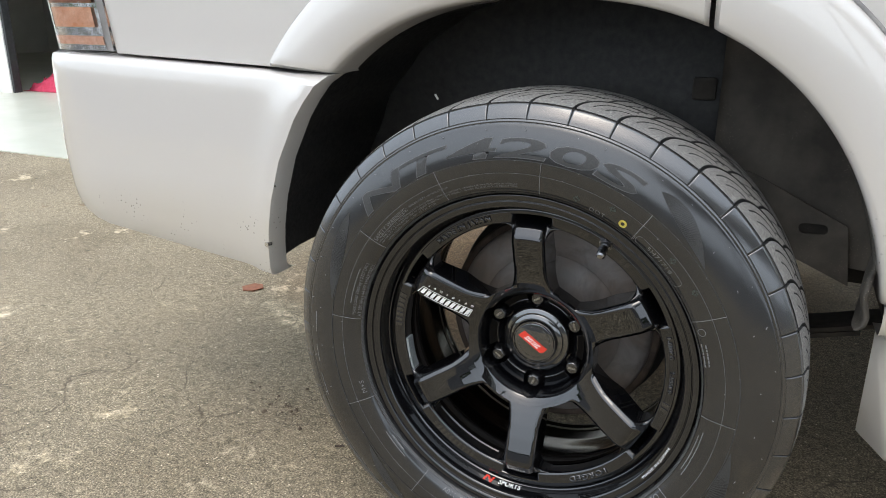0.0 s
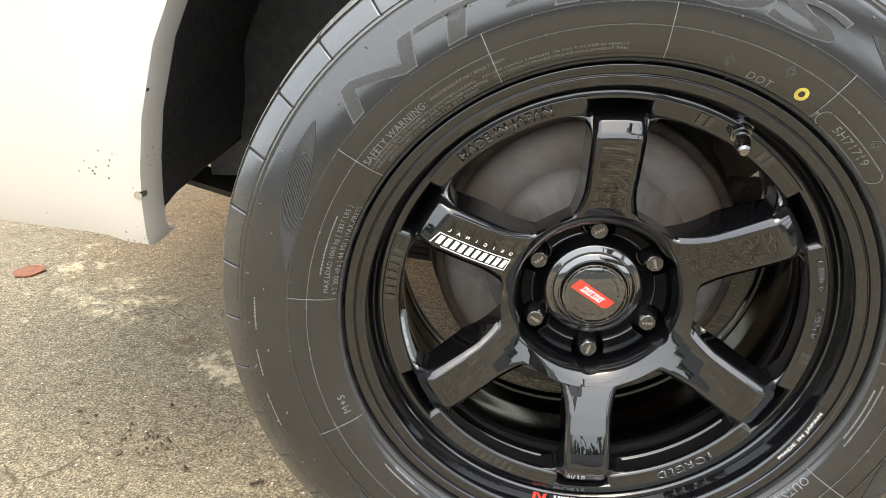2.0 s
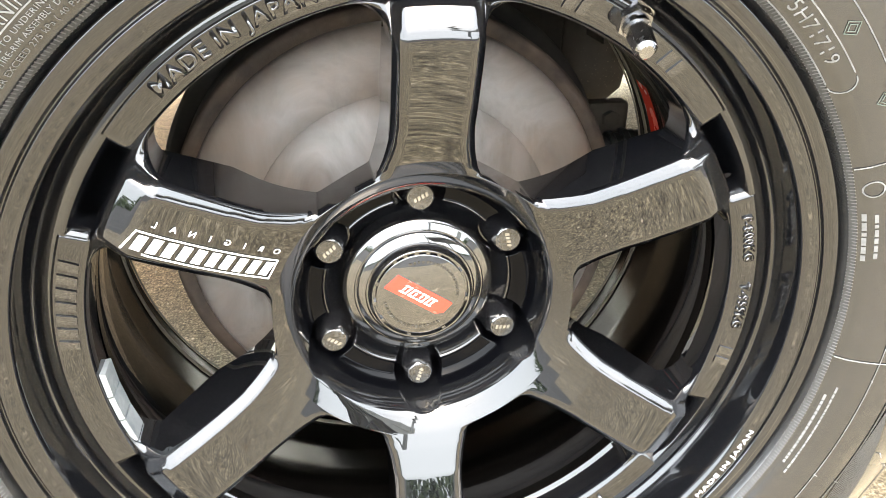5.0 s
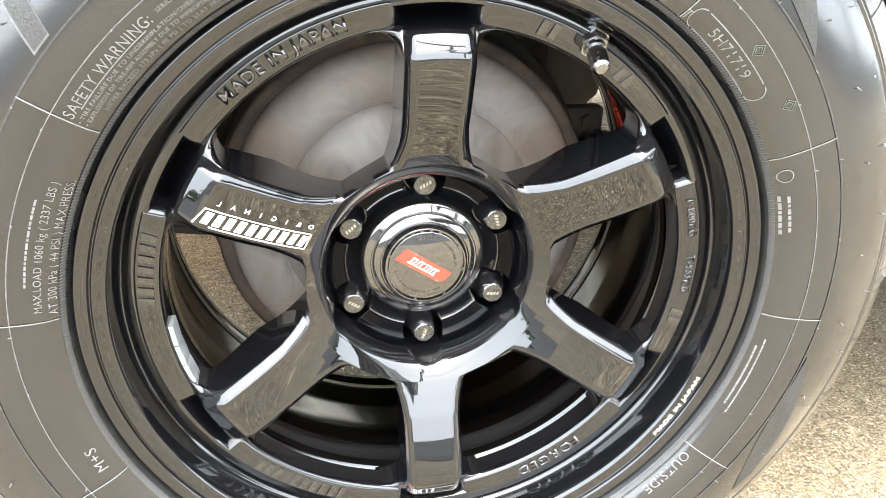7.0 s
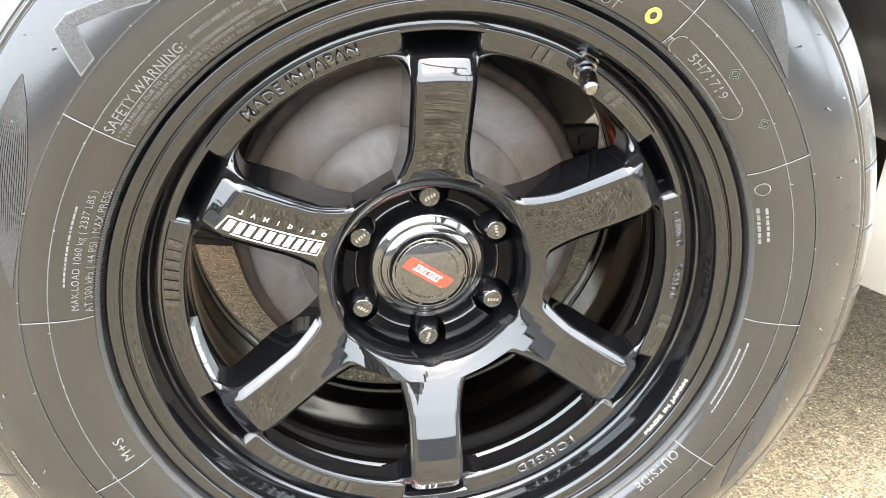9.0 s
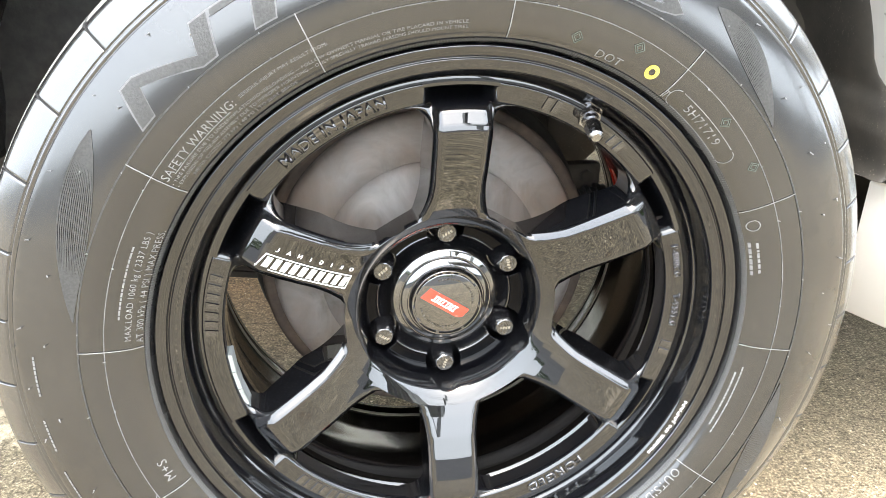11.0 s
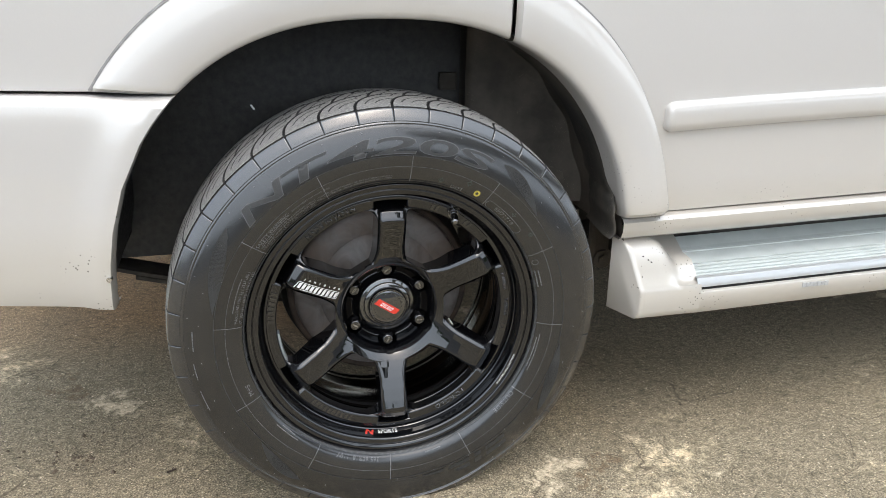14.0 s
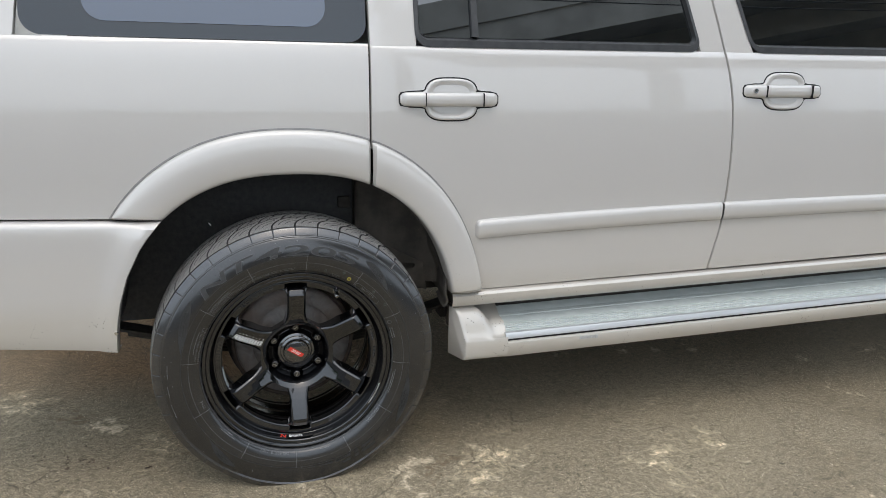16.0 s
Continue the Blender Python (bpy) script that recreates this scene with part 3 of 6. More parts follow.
# roof, tailgate, bonnet and the far side close the body
bm = bmesh.new()
box(bm, (-0.80, 0.12, 1.72), (2.0, 1.68, 1.80), 0.035)
part("roof", bm, M["paint"], car, smooth=True)
bm = bmesh.new()
box(bm, (-0.95, 0.12, 0.78), (-0.89, 1.68, 1.76), 0.02)
part("tailgate", bm, M["paint"], car, smooth=True)
bm = bmesh.new()
box(bm, (2.45, 0.06, 0.78), (3.88, 1.74, 1.14), 0.06)
part("bonnet", bm, M["paint"], car, smooth=True)
bm = bmesh.new()
prism(bm, [(2.50, 1.13), (2.52, 1.13), (1.98, 1.74), (1.95, 1.74)], 1.56, lambda u, v, w: (u, 0.12 + w, v))
part("windscreen", bm, M["glass"], car)
bm = bmesh.new()
box(bm, (-0.80, 1.74, 0.42), (2.45, 1.80, 1.22), 0.02)
# unseen far board, lowered to block light under the car
box(bm, (0.45, 1.75, 0.24), (2.45, 1.84, 0.50), 0.02)
box(bm, (-0.80, 1.68, 1.20), (2.2, 1.76, 1.75), 0.02)
part("far_side", bm, M["paint"], car)
bm = bmesh.new()
box(bm, (3.86, 0.02, 0.40), (3.98, 1.78, 0.80), 0.05)
part("front_bumper", bm, M["paint"], car, smooth=True)
# tank-sized box and low rocker: unseen, added to block light under the car
for name, lo, hi, label in (
    ("floor_pan", (-0.78, 0.42, 0.50), (2.9, 1.74, 0.54), "dusty black floor pan"), ("side_pan", (0.56, 0.02, 0.50), (2.9, 0.42, 0.53), ""), ("rocker", (0.56, 0.09, 0.34), (2.5, 0.41, 0.495), ""),
    ("frame_rail", (-0.85, 0.425, 0.44), (0.45, 0.50, 0.495), ""), ("frame_rail", (0.45, 0.425, 0.38), (3.8, 0.50, 0.495), ""), ("frame_rail", (-0.85, 1.30, 0.44), (0.45, 1.38, 0.495), ""), ("frame_rail", (0.45, 1.30, 0.38), (3.8, 1.38, 0.495), ""),
    ("underbody_blocker", (0.75, 0.56, 0.26), (2.1, 1.25, 0.495), ""), ("tail_pan", (-0.84, 0.05, 0.50), (-0.50, 1.72, 0.73), ""), ("tail_beam", (-0.56, 0.04, 0.435), (-0.47, 1.70, 0.495), "")):
    bm = bmesh.new()
    box(bm, lo, hi)
    part(name, bm, M["chassis"], car, label)

# wheel-arch flares


def flare(name, inner, outer, steps, parent):
    """inner and outer: the stretch of each outline, from its rear end to its front end."""
    rows = [(-0.010, 0.030), (-0.010, -0.020), (0.0, -0.036), (0.03, -0.0420), (0.10, -0.0455), (0.30, -0.0490), (0.55, -0.0500), (0.80, -0.0475), (0.92, -0.0445), (0.965, -0.0405), (0.985, -0.0365), (1.0, -0.0295), (1.0, 0.004)]
    P, seal = [], []
    for k in range(steps):
        s = k / (steps - 1)
        near = min(k, steps - 1 - k)
        back = 0.014 if near == 0 else (0.0012 if near == 1 else 0.0)
        s = s if 0 < near else s
        (xi, zi), (xo, zo) = oval(*ARCH_IN, inner[0] + s * (inner[1] - inner[0])), oval(*ARCH_OUT, outer[0] + s * (outer[1] - outer[0]))
        for v, y in rows:
            P.append((xi + v * (xo - xi), y + back, zi + v * (zo - zi)))
        d = math.hypot(xo - xi, zo - zi)
        for w, y in ((-0.002, 0.0), (-0.002, -0.007), (0.0040, -0.007), (0.0055, 0.0)):
            x, z = xo + w * (xo - xi) / d, zo + w * (zo - zi) / d
            seal.append((x, side_y(z) + y + 0.002, z))
    f = put(name, sharpen(mesh_of(name, P, grid_faces(steps, len(rows)), M["paint"]), 42), parent, "painted wheel-arch flare")
    put("flare_seal", mesh_of("flare_seal", seal, grid_faces(steps, 4), M["seal"]), f, "grey rubber edge of the flare")
    return f


def phi_at(z, shape, rear):
    p = math.asin(max(0.0, (z - 0.36) / shape[1]) ** (shape[2] / 2))
    return math.pi - p if rear else p


M["seal"] = plain("grey_edge_rubber", (0.16, 0.155, 0.15), (0.24, 0.23, 0.22), 0.6, 50.0)
flare("rear_flare", (phi_at(0.752, ARCH_IN, True), arch_phi(GAP_X - 0.003, ARCH_IN)), (phi_at(0.7595, ARCH_OUT, True), arch_phi(GAP_X - 0.003, ARCH_OUT)), 90, car)
flare("door_flare", (arch_phi(GAP_X + 0.003, ARCH_IN), phi_at(0.505, ARCH_IN, False)), (arch_phi(GAP_X + 0.003, ARCH_OUT), phi_at(0.507, ARCH_OUT, False)), 60, rear_door)

# rear bumper, one sweep round the tail


def bumper():
    plan = [("side", f) for f in (1.02, 1.0, 0.995, 0.97, 0.93, 0.88, 0.82, 0.74, 0.6, 0.45, 0.3, 0.15, 0.0)]
    plan += [("arc", k / 10) for k in range(1, 11)] + [("back", f) for f in (0.1, 0.3, 0.5, 0.7, 0.9)] + [("arc2", k / 6) for k in range(7)] + [("far", f) for f in (0.5, 1.0)]
    section = [(1.0, 0.03), (1.0, 0.0), (1.0, -0.020), (0.9965, -0.0275), (0.985, -0.0325), (0.955, -0.0350), (0.88, -0.0358), (0.80, -0.036), (0.6, -0.035), (0.4, -0.034), (0.25, -0.0325), (0.14, -0.030), (0.05, -0.0265), (0.012, -0.022), (0.0, -0.012), (0.0, 0.04)]
    P = []
    for kind, f in plan:
        for v, o in section:
            zb, x = 0.41, -0.6 if kind == "side" else -0.837
            for _ in range(3):
                z = zb + (BUMPER_TOP(x) - zb) * v
                xf = -arch_x(max(z, 0.36), ARCH_IN)
                x = xf if kind == "side" and f > 1 else (-0.837 + f * (xf + 0.837) if kind == "side" else -0.837)
                zb = float(np.interp(-x, [0.44, 0.70, 0.83, 1.00], [0.408, 0.436, 0.450, 0.48]))
            if kind == "arc":
                zb = 0.450 + 0.085 * f
            elif kind in ("back", "arc2", "far"):
                zb = 0.535
            z = zb + (BUMPER_TOP(x) - zb) * v
            if kind == "side":
                lip = 0.012 * max(0.0, min(1.0, (f - 0.86) / 0.08)) * (1 if v < 0.97 else 0)
                y = -0.014 + o - lip
                if f > 1:
                    y += 0.045
                elif f == 1.0:
                    y += 0.008
                P.append((x, y, z))
            elif kind == "arc":
                a = f * math.pi / 2
                P.append((-0.837 - (0.165 - o) * math.sin(a), 0.151 - (0.165 - o) * math.cos(a), z))
            elif kind == "back":
                P.append((-1.002 + o, 0.151 + f * 1.50, z))
            elif kind == "arc2":
                a = f * math.pi / 2
                P.append((-0.837 - (0.165 - o) * math.cos(a), 1.651 + (0.165 - o) * math.sin(a), z))
            else:
                P.append((-0.837 + f * 0.33, 1.816 - o, z))
    b = put("rear_bumper", sharpen(mesh_of("rear_bumper", P, grid_faces(len(plan), len(section), flip=True), M["paint"]), 42), car, "white bumper corner speckled with road dirt")
    for z in (0.573, 0.470):
        bm = bmesh.new()
        x = -arch_x(z, ARCH_IN) - 0.004
        tube(bm, (x, -0.060, z), (x, -0.050, z), 0.004, 0.005, 12)
        part("screw", bm, M["chrome"], b)


bumper()

# tail lamp: a bright shell, coloured reflectors and a clear lens that wraps round the corner


def lamp_sheet(name, z0, z1, f0, f1, off, material, parent, label=""):
    """A smooth strip of the lamp between two heights; f runs from its front edge (0) to the car's corner (1)."""
    n, m, P = 24, 8, []
    straight, bend = 0.086, 0.122
    for i in range(n):
        for j in range(m):
            z = z0 + (z1 - z0) * j / (m - 1)
            s = (f0 + (f1 - f0) * i / (n - 1)) * (straight + bend * 1.35)
            a = max(0.0, s - straight) / bend
            x = -0.780 - min(s, straight) - (bend - off) * math.sin(a) - 0.15 * (z - 0.769)
            P.append((x, 0.100 - (bend - off) * math.cos(a), z))
    return put(name, mesh_of(name, P, grid_faces(n, m, flip=True), material), parent, label)


lamp = lamp_sheet("tail_lamp", 0.772, 1.12, 0.0, 1.0, 0.012, M["chrome"], car, "clear-lensed tail lamp with orange inside")
lamp_sheet("lamp_trim", 0.772, 1.12, 0.0, 0.06, -0.002, M["seal"], lamp, "grey edge of the lamp")
lamp_sheet("reflector", 0.782, 0.797, 0.09, 0.95, 0.006, plain("pale_orange_reflector", (0.50, 0.26, 0.17), (0.62, 0.38, 0.28), 0.3, 60.0), lamp, "pale orange reflector")
lamp_sheet("indicator", 0.812, 0.846, 0.14, 0.60, 0.005, plain("peach_indicator", (0.52, 0.24, 0.13), (0.66, 0.40, 0.28), 0.3, 40.0), lamp, "orange indicator")
lamp_sheet("indicator_shade", 0.853, 0.866, 0.12, 0.78, 0.004, plain("brown_lamp_strip", (0.16, 0.07, 0.04), (0.24, 0.11, 0.06), 0.4), lamp, "dark orange strip")
lamp_sheet("reversing_reflector", 0.800, 0.93, 0.64, 0.97, 0.007, M["floor"], lamp, "pale reflector")
lens = lamp_sheet("lens", 0.772, 1.12, 0.05, 1.0, -0.004, M["lens"], lamp, "clear lens")
lens.visible_shadow = False

# side moulding, handles


def moulding(x0, x1, parent, round_left):
    n, rows = 52, [(0.0, 0.006), (0.0, -0.006), (0.10, -0.013), (0.30, -0.0155), (0.70, -0.0155), (0.90, -0.013), (1.0, -0.006), (1.0, 0.006)]
    P = []
    for k in range(n):
        x = x0 + 0.020 * (k / 14) ** 2 if k < 14 else x0 + 0.020 + (x1 - x0 - 0.020) * (k - 14) / (n - 15)
        d = (x - x0) if round_left else 1
        shrink = 1.0 if d > 0.018 else math.sqrt(max(0.0, 1 - (1 - d / 0.018) ** 2)) * 0.5 + 0.5
        flat = 1.0 if d > 0.010 else math.sqrt(1 - (1 - d / 0.010) ** 2)
        zm = 0.690 + 0.0347 * (1 - math.exp(-(x - 0.54) / 0.7))
        for v, o in rows:
            z = zm + (v - 0.5) * 0.056 * shrink
            P.append((x, side_y(z) + (o if o > 0 else o * flat), z))
    put("side_moulding", mesh_of("side_moulding", P, grid_faces(n, len(rows)), M["paint"]), parent)


moulding(0.516, 1.331, rear_door, True)
moulding(1.338, 2.43, front_door, False)


def handle(x0, x1, zm, parent, lock):
    """Recessed cup with a bridge-shaped pull across it, outlined by a dark gasket."""
    L = x1 - x0
    cx, w = x0 + L * 0.52, L * 0.225

    def outline(grow):
        pts = []
        for k in range(96):
            a = k / 96 * 2 * math.pi
            c, s = math.cos(a), math.sin(a)
            ex, ez = (L / 2 + grow) * math.copysign(abs(c) ** 0.35, c), (0.0205 + grow) * math.copysign(abs(s) ** 0.35, s)
            bx, bz = (w + 0.012 + grow) * math.copysign(abs(c) ** 0.5, c), (0.056 + grow) * math.copysign(abs(s) ** 0.5, s)
            pts.append((ex, ez, bx, bz))
        out = []
        for k in range(96):
            a = k / 96 * 2 * math.pi
            c, s = math.cos(a), math.sin(a)
            def reach(hx, hz, p):
                return (abs(c / hx) ** p + abs(s / hz) ** p) ** (-1 / p)
            r = max(reach(L / 2 + grow, 0.0205 + grow, 6), reach(w + 0.012 + grow, 0.056 + grow, 3.2))
            out.append((x0 + L / 2 + r * c + (cx - x0 - L / 2) * (1 if abs(s * r) > 0.021 else 0), zm + r * s))
        return out

    def ring_mesh(loops):
        V, F, n = [], [], 96
        for pts, y in loops:
            V += [(x, side_y(z) + y, z) for x, z in pts]
        for i in range(len(loops) - 1):
            F += [(i * n + k, i * n + (k + 1) % n, (i + 1) * n + (k + 1) % n, (i + 1) * n + k) for k in range(n)]
        F.append(tuple(range((len(loops) - 1) * n, len(loops) * n)))
        return V, F

    V, F = ring_mesh([(outline(0.0032), 0.002), (outline(0.003), -0.0012), (outline(0.0), -0.0012), (outline(-0.001), 0.004)])
    h = put("door_handle", mesh_of("door_handle", V, F, M["gap"]), parent, "white door handle in a dark gasket")
    V, F = ring_mesh([(outline(-0.0002), 0.002), (outline(-0.0008), -0.004), (outline(-0.003), -0.0065), (outline(-0.006), -0.007)])
    # bowl: sink the middle of the cup
    n = 96
    base = outline(-0.008)
    start = len(V)
    F.pop()
    last = start - n
    for step, sink in ((0.10, -0.004), (0.3, 0.006), (0.6, 0.014), (0.9, 0.017)):
        row = []
        for x, z in base:
            px, pz = x + (cx - x) * step, z + (zm - z) * step
            inside = abs(px - cx) < w + 0.004
            row.append((px, side_y(pz) + (sink if inside else -0.006), pz))
        V += row
        now = len(V) - n
        F += [(last + k, last + (k + 1) % n, now + (k + 1) % n, now + k) for k in range(n)]
        last = now
    F.append(tuple(range(last, last + n)))
    put("handle_cup", mesh_of("handle_cup", V, F, M["paint"]), h)
    # the pull
    P, m = [], 40
    sec = [(-0.017, 0.002), (-0.0185, -0.006), (-0.016, -0.012), (-0.008, -0.0145), (0.008, -0.0145), (0.016, -0.012), (0.0185, -0.006), (0.017, 0.002)]
    for k in range(m):
        s = k / (m - 1)
        x = x0 + 0.004 + s * (L - 0.008)
        bow = 0.010 * math.sin(math.pi * s)
        tip = min(1.0, min(s, 1 - s) / 0.05) ** 0.5
        for dz, dy in sec:
            P.append((x, side_y(zm) + dy * (0.4 + 0.6 * tip) - bow, zm + dz * (0.75 + 0.25 * tip)))
    put("pull", mesh_of("pull", P, grid_faces(m, len(sec)), M["paint"]), h)
    for s in (0.245, 0.835):
        bm = bmesh.new()
        x = x0 + s * L
        box(bm, (x - 0.0008, side_y(zm) - 0.0255, zm - 0.0175), (x + 0.0008, side_y(zm) - 0.01, zm + 0.0175))
        part("handle_joint", bm, M["gap"], h)
    if lock:
        bm = bmesh.new()
        tube(bm, (x0 + 0.030, side_y(zm) - 0.022, zm + 0.001), (x0 + 0.030, side_y(zm) - 0.008, zm + 0.001), 0.0075, None, 20)
        part("key_lock", bm, M["chrome"], h, "metal key lock")


handle(0.290, 0.567, 1.056, rear_door, False)
handle(1.368, 1.652, 1.086, front_door, True)

# sill and running board


def sweep_x(name, section, x0, x1, n, parent, material, label="", drop=0.0):
    P = []
    for k in range(n):
        x = x0 + (x1 - x0) * k / (n - 1)
        for y, z in section:
            P.append((x, y, z + rise(x) + drop))
    me = mesh_of(name, P, grid_faces(n, len(section)), material)
    return put(name, sharpen(me, 35), parent, label)


sill = sweep_x("sill", [(0.03, 0.502), (-0.004, 0.502), (-0.016, 0.499), (-0.022, 0.492), (-0.022, 0.478), (-0.016, 0.463), (-0.006, 0.456), (0.05, 0.452)], 0.452, 2.45, 40, car, M["paint"])
skirt = sweep_x("running_board", [(0.02, 0.350), (-0.042, 0.348), (-0.050, 0.343), (-0.052, 0.335), (-0.044, 0.306), (-0.036, 0.294), (-0.02, 0.290), (0.10, 0.300)], 0.612, 2.45, 40, car, M["paint"], "white running board with ribbed aluminium tread")
sweep_x("tread_back", [(0.20, 0.458), (0.150, 0.440), (0.064, 0.4005), (0.060, 0.3975)], 0.600, 2.45, 20, skirt, M["alu"], "smooth inner slope of the tread")
def tread_z(y):
    return 0.3962 + (y - 0.050) * 0.303


rib = [(0.060, tread_z(0.060)), (0.0500, tread_z(0.0500)), (0.0495, tread_z(0.0495) - 0.003), (0.0475, tread_z(0.0475) - 0.003), (0.0470, tread_z(0.047) + 0.0018), (0.0440, tread_z(0.044) + 0.0018), (0.0435, tread_z(0.0435))]
for k in range(4):
    y = 0.0085 - k * 0.0098
    rib += [(y, tread_z(y)), (y - 0.0003, tread_z(y) - 0.0065), (y - 0.0036, tread_z(y) - 0.0075), (y - 0.0039, tread_z(y - 0.0039))]
sweep_x("tread_plate", rib + [(-0.029, tread_z(-0.029)), (-0.030, 0.3665)], 0.606, 2.45, 20, skirt, M["alu"], "ribbed aluminium tread plate")
sweep_x("tread_edge", [(-0.0300, 0.366), (-0.0300, 0.3712), (-0.034, 0.3735), (-0.042, 0.371), (-0.0462, 0.364), (-0.0468, 0.3535)], 0.612, 2.45, 20, skirt, M["bright_alu"], "bright rounded front edge of the tread")
sweep_x("edge_gap", [(-0.0468, 0.3540), (-0.0440, 0.3530), (-0.0440, 0.3500), (-0.0440, 0.3470)], 0.612, 2.45, 20, skirt, M["gap"], "dark gap under the tread's edge")

# end cap of the running board: a moulded wedge that curls up behind the wheel


def end_cap():
    P, n, m = [], 15, 12
    for k in range(n):
        s = max(0, k - 1) / (n - 2)
        dip = 0.047 * max(0.0, min(1.0, (s - 0.42) / 0.3)) ** 1.4
        inner = 0.020 + 0.075 * min(1.0, s / 0.5)
        sec = [(inner, 0.452 - dip * 0.2), (inner * 0.3, 0.450 - dip), (-0.006, 0.446 - dip), (-0.020, 0.428 - dip * 0.9), (-0.034, 0.398 - dip * 0.6), (-0.0465, 0.369 - dip * 0.15), (-0.0505, 0.363), (-0.0525, 0.355), (-0.0525, 0.314), (-0.048, 0.302), (-0.040, 0.298), (inner, 0.300)]
        for y, z in sec:
            rear = 0.447 + (0.04 - y) * 0.44
            x = rear + (0.618 - rear) * s
            if k == 0:
                x, y, z = x - 0.003, y + (0.003 if y < 0 else 0), z + (0.002 if z < 0.36 else -0.003)
            P.append((x, y, z))
    V, F = list(P), list(grid_faces(n, m))
    F.append(tuple(range(m - 1, -1, -1)))
    F.append(tuple(range((n - 1) * m, n * m)))
    cap = put("end_cap", mesh_of("end_cap", V, F, M["paint"]), skirt, "white plastic end cap, chipped and speckled")
    sharpen(cap.data, 58)
    bm = bmesh.new()
    box(bm, (0.598, -0.031, 0.372), (0.612, -0.021, 0.3735))
    part("chip", bm, M["gap"], cap, "dark crack in the cap")
    rng = random.Random(12)
    for k in range(5):
        x, z, w = 0.485 + 0.05 * rng.random(), 0.385 + 0.045 * rng.random(), rng.uniform(0.0006, 0.0020)
        y = float(np.interp(z, [0.369, 0.398, 0.428, 0.446], [-0.0465, -0.034, -0.020, -0.006])) - 0.0004
        bm = bmesh.new()
        tube(bm, (x, y - 0.0006, z), (x + 0.001, y + 0.002, z), w, w * 0.8, 7)
        part("chip", bm, M["gap"], cap, "dark chip in the paint")


end_cap()
bm = bmesh.new()
for k in range(7):
    x = 0.8530 + 0.009 * k
    box(bm, (x, -0.0528, 0.3360 + 0.0006 * (k % 3)), (x + 0.0082, -0.0505, 0.3460 - 0.0008 * (k % 2)))
part("scuff", bm, plain("scuffed_grey_paint", (0.33, 0.33, 0.32), (0.45, 0.45, 0.44), 0.6, 160.0), skirt, "grey scuff along the skirt")

# wheel housing: dusty front half, black rear half, inner wall, frame


def liner(name, phi0, phi1, material, label, y0=-0.015, y1=0.30):
    n, ys = 40, (y0, 0.05, 0.15, y1)
    P = []
    for k in range(n):
        ph = phi0 + (phi1 - phi0) * k / (n - 1)
        for j, y in enumerate(ys):
            x, z = oval(ARCH_IN[0] * (1.015 + 0.02 * (j > 0)), ARCH_IN[1] * (1.015 + 0.02 * (j > 0)), 2.4, ph)
            w = 0.004 * math.sin(ph * 23 + j)
            P.append((x + w, y, z))
    return put(name, mesh_of(name, P, grid_faces(n, len(ys), flip=True), material), car, label)


liner("wheel_liner", 0.13, 1.10, M["dusty"], "dust-coated front part of the wheel housing")
liner("wheel_liner", 1.10, math.pi - 0.10, M["liner"], "black plastic wheel-housing liner")
bm = bmesh.new()
prism(bm, [(-0.52, 0.38), (-0.30, 0.38), (-0.23, 0.50), (0.50, 0.50), (0.50, 0.90), (-0.52, 0.90)], 0.01, lambda u, v, w: (u, 0.30 + w, v))
part("housing_wall", bm, M["liner"], car)


def slotted_plate():
    """Dusty inner plate in front of the wheel with an oblong hole."""
    bm = bmesh.new()
    outer = [(0.24, 0.52), (0.363, 0.476), (0.432, 0.446), (0.418, 0.538), (0.282, 0.606), (0.24, 0.62)]
    hole = []
    for k in range(24):
        a = k / 24 * 2 * math.pi
        hole.append((0.372 + (0.012 if math.cos(a) > 0 else -0.012) + 0.0085 * math.cos(a), 0.530 + 0.0085 * math.sin(a)))
    y = 0.205
    vo = [bm.verts.new((x, y, z)) for x, z in outer]
    vh = [bm.verts.new((x, y, z)) for x, z in hole]
    eo = [bm.edges.new((vo[i], vo[(i + 1) % len(vo)])) for i in range(len(vo))]
    eh = [bm.edges.new((vh[i], vh[(i + 1) % len(vh)])) for i in range(len(vh))]
    bmesh.ops.triangle_fill(bm, edges=eo + eh, use_beauty=True)
    bmesh.ops.solidify(bm, geom=bm.faces[:], thickness=0.004)
    part("slotted_plate", bm, M["dusty"], car, "dust-coated plate with an oblong hole")


slotted_plate()


def inner_panel():
    """Dusty inner wall between the plate and the liner, dished towards the front."""
    P, n, m = [], 16, 14
    for i in range(n):
        for j in range(m):
            x, z = 0.212 + 0.255 * i / (n - 1), 0.47 + 0.44 * j / (m - 1)
            y = 0.245 - 0.05 * (i / (n - 1)) ** 2 + 0.012 * math.sin(7 * x + 9 * z)
            P.append((x, y, z))
    P += [(0.212, 0.30, 0.47 + 0.44 * j / (m - 1)) for j in range(m)]
    F = [tuple(f) for f in grid_faces(n, m)] + [(n * m + j, n * m + j + 1, j + 1, j) for j in range(m - 1)]
    put("inner_panel", mesh_of("inner_panel", P, F, M["dusty"]), car, "dust-coated inner wall of the wheel housing")
    bm = bmesh.new()
    box(bm, (0.165, 0.285, 0.705), (0.203, 0.30, 0.742), 0.005)
    part("mount_block", bm, M["chassis"], car, "dusty mounting block")


inner_panel()


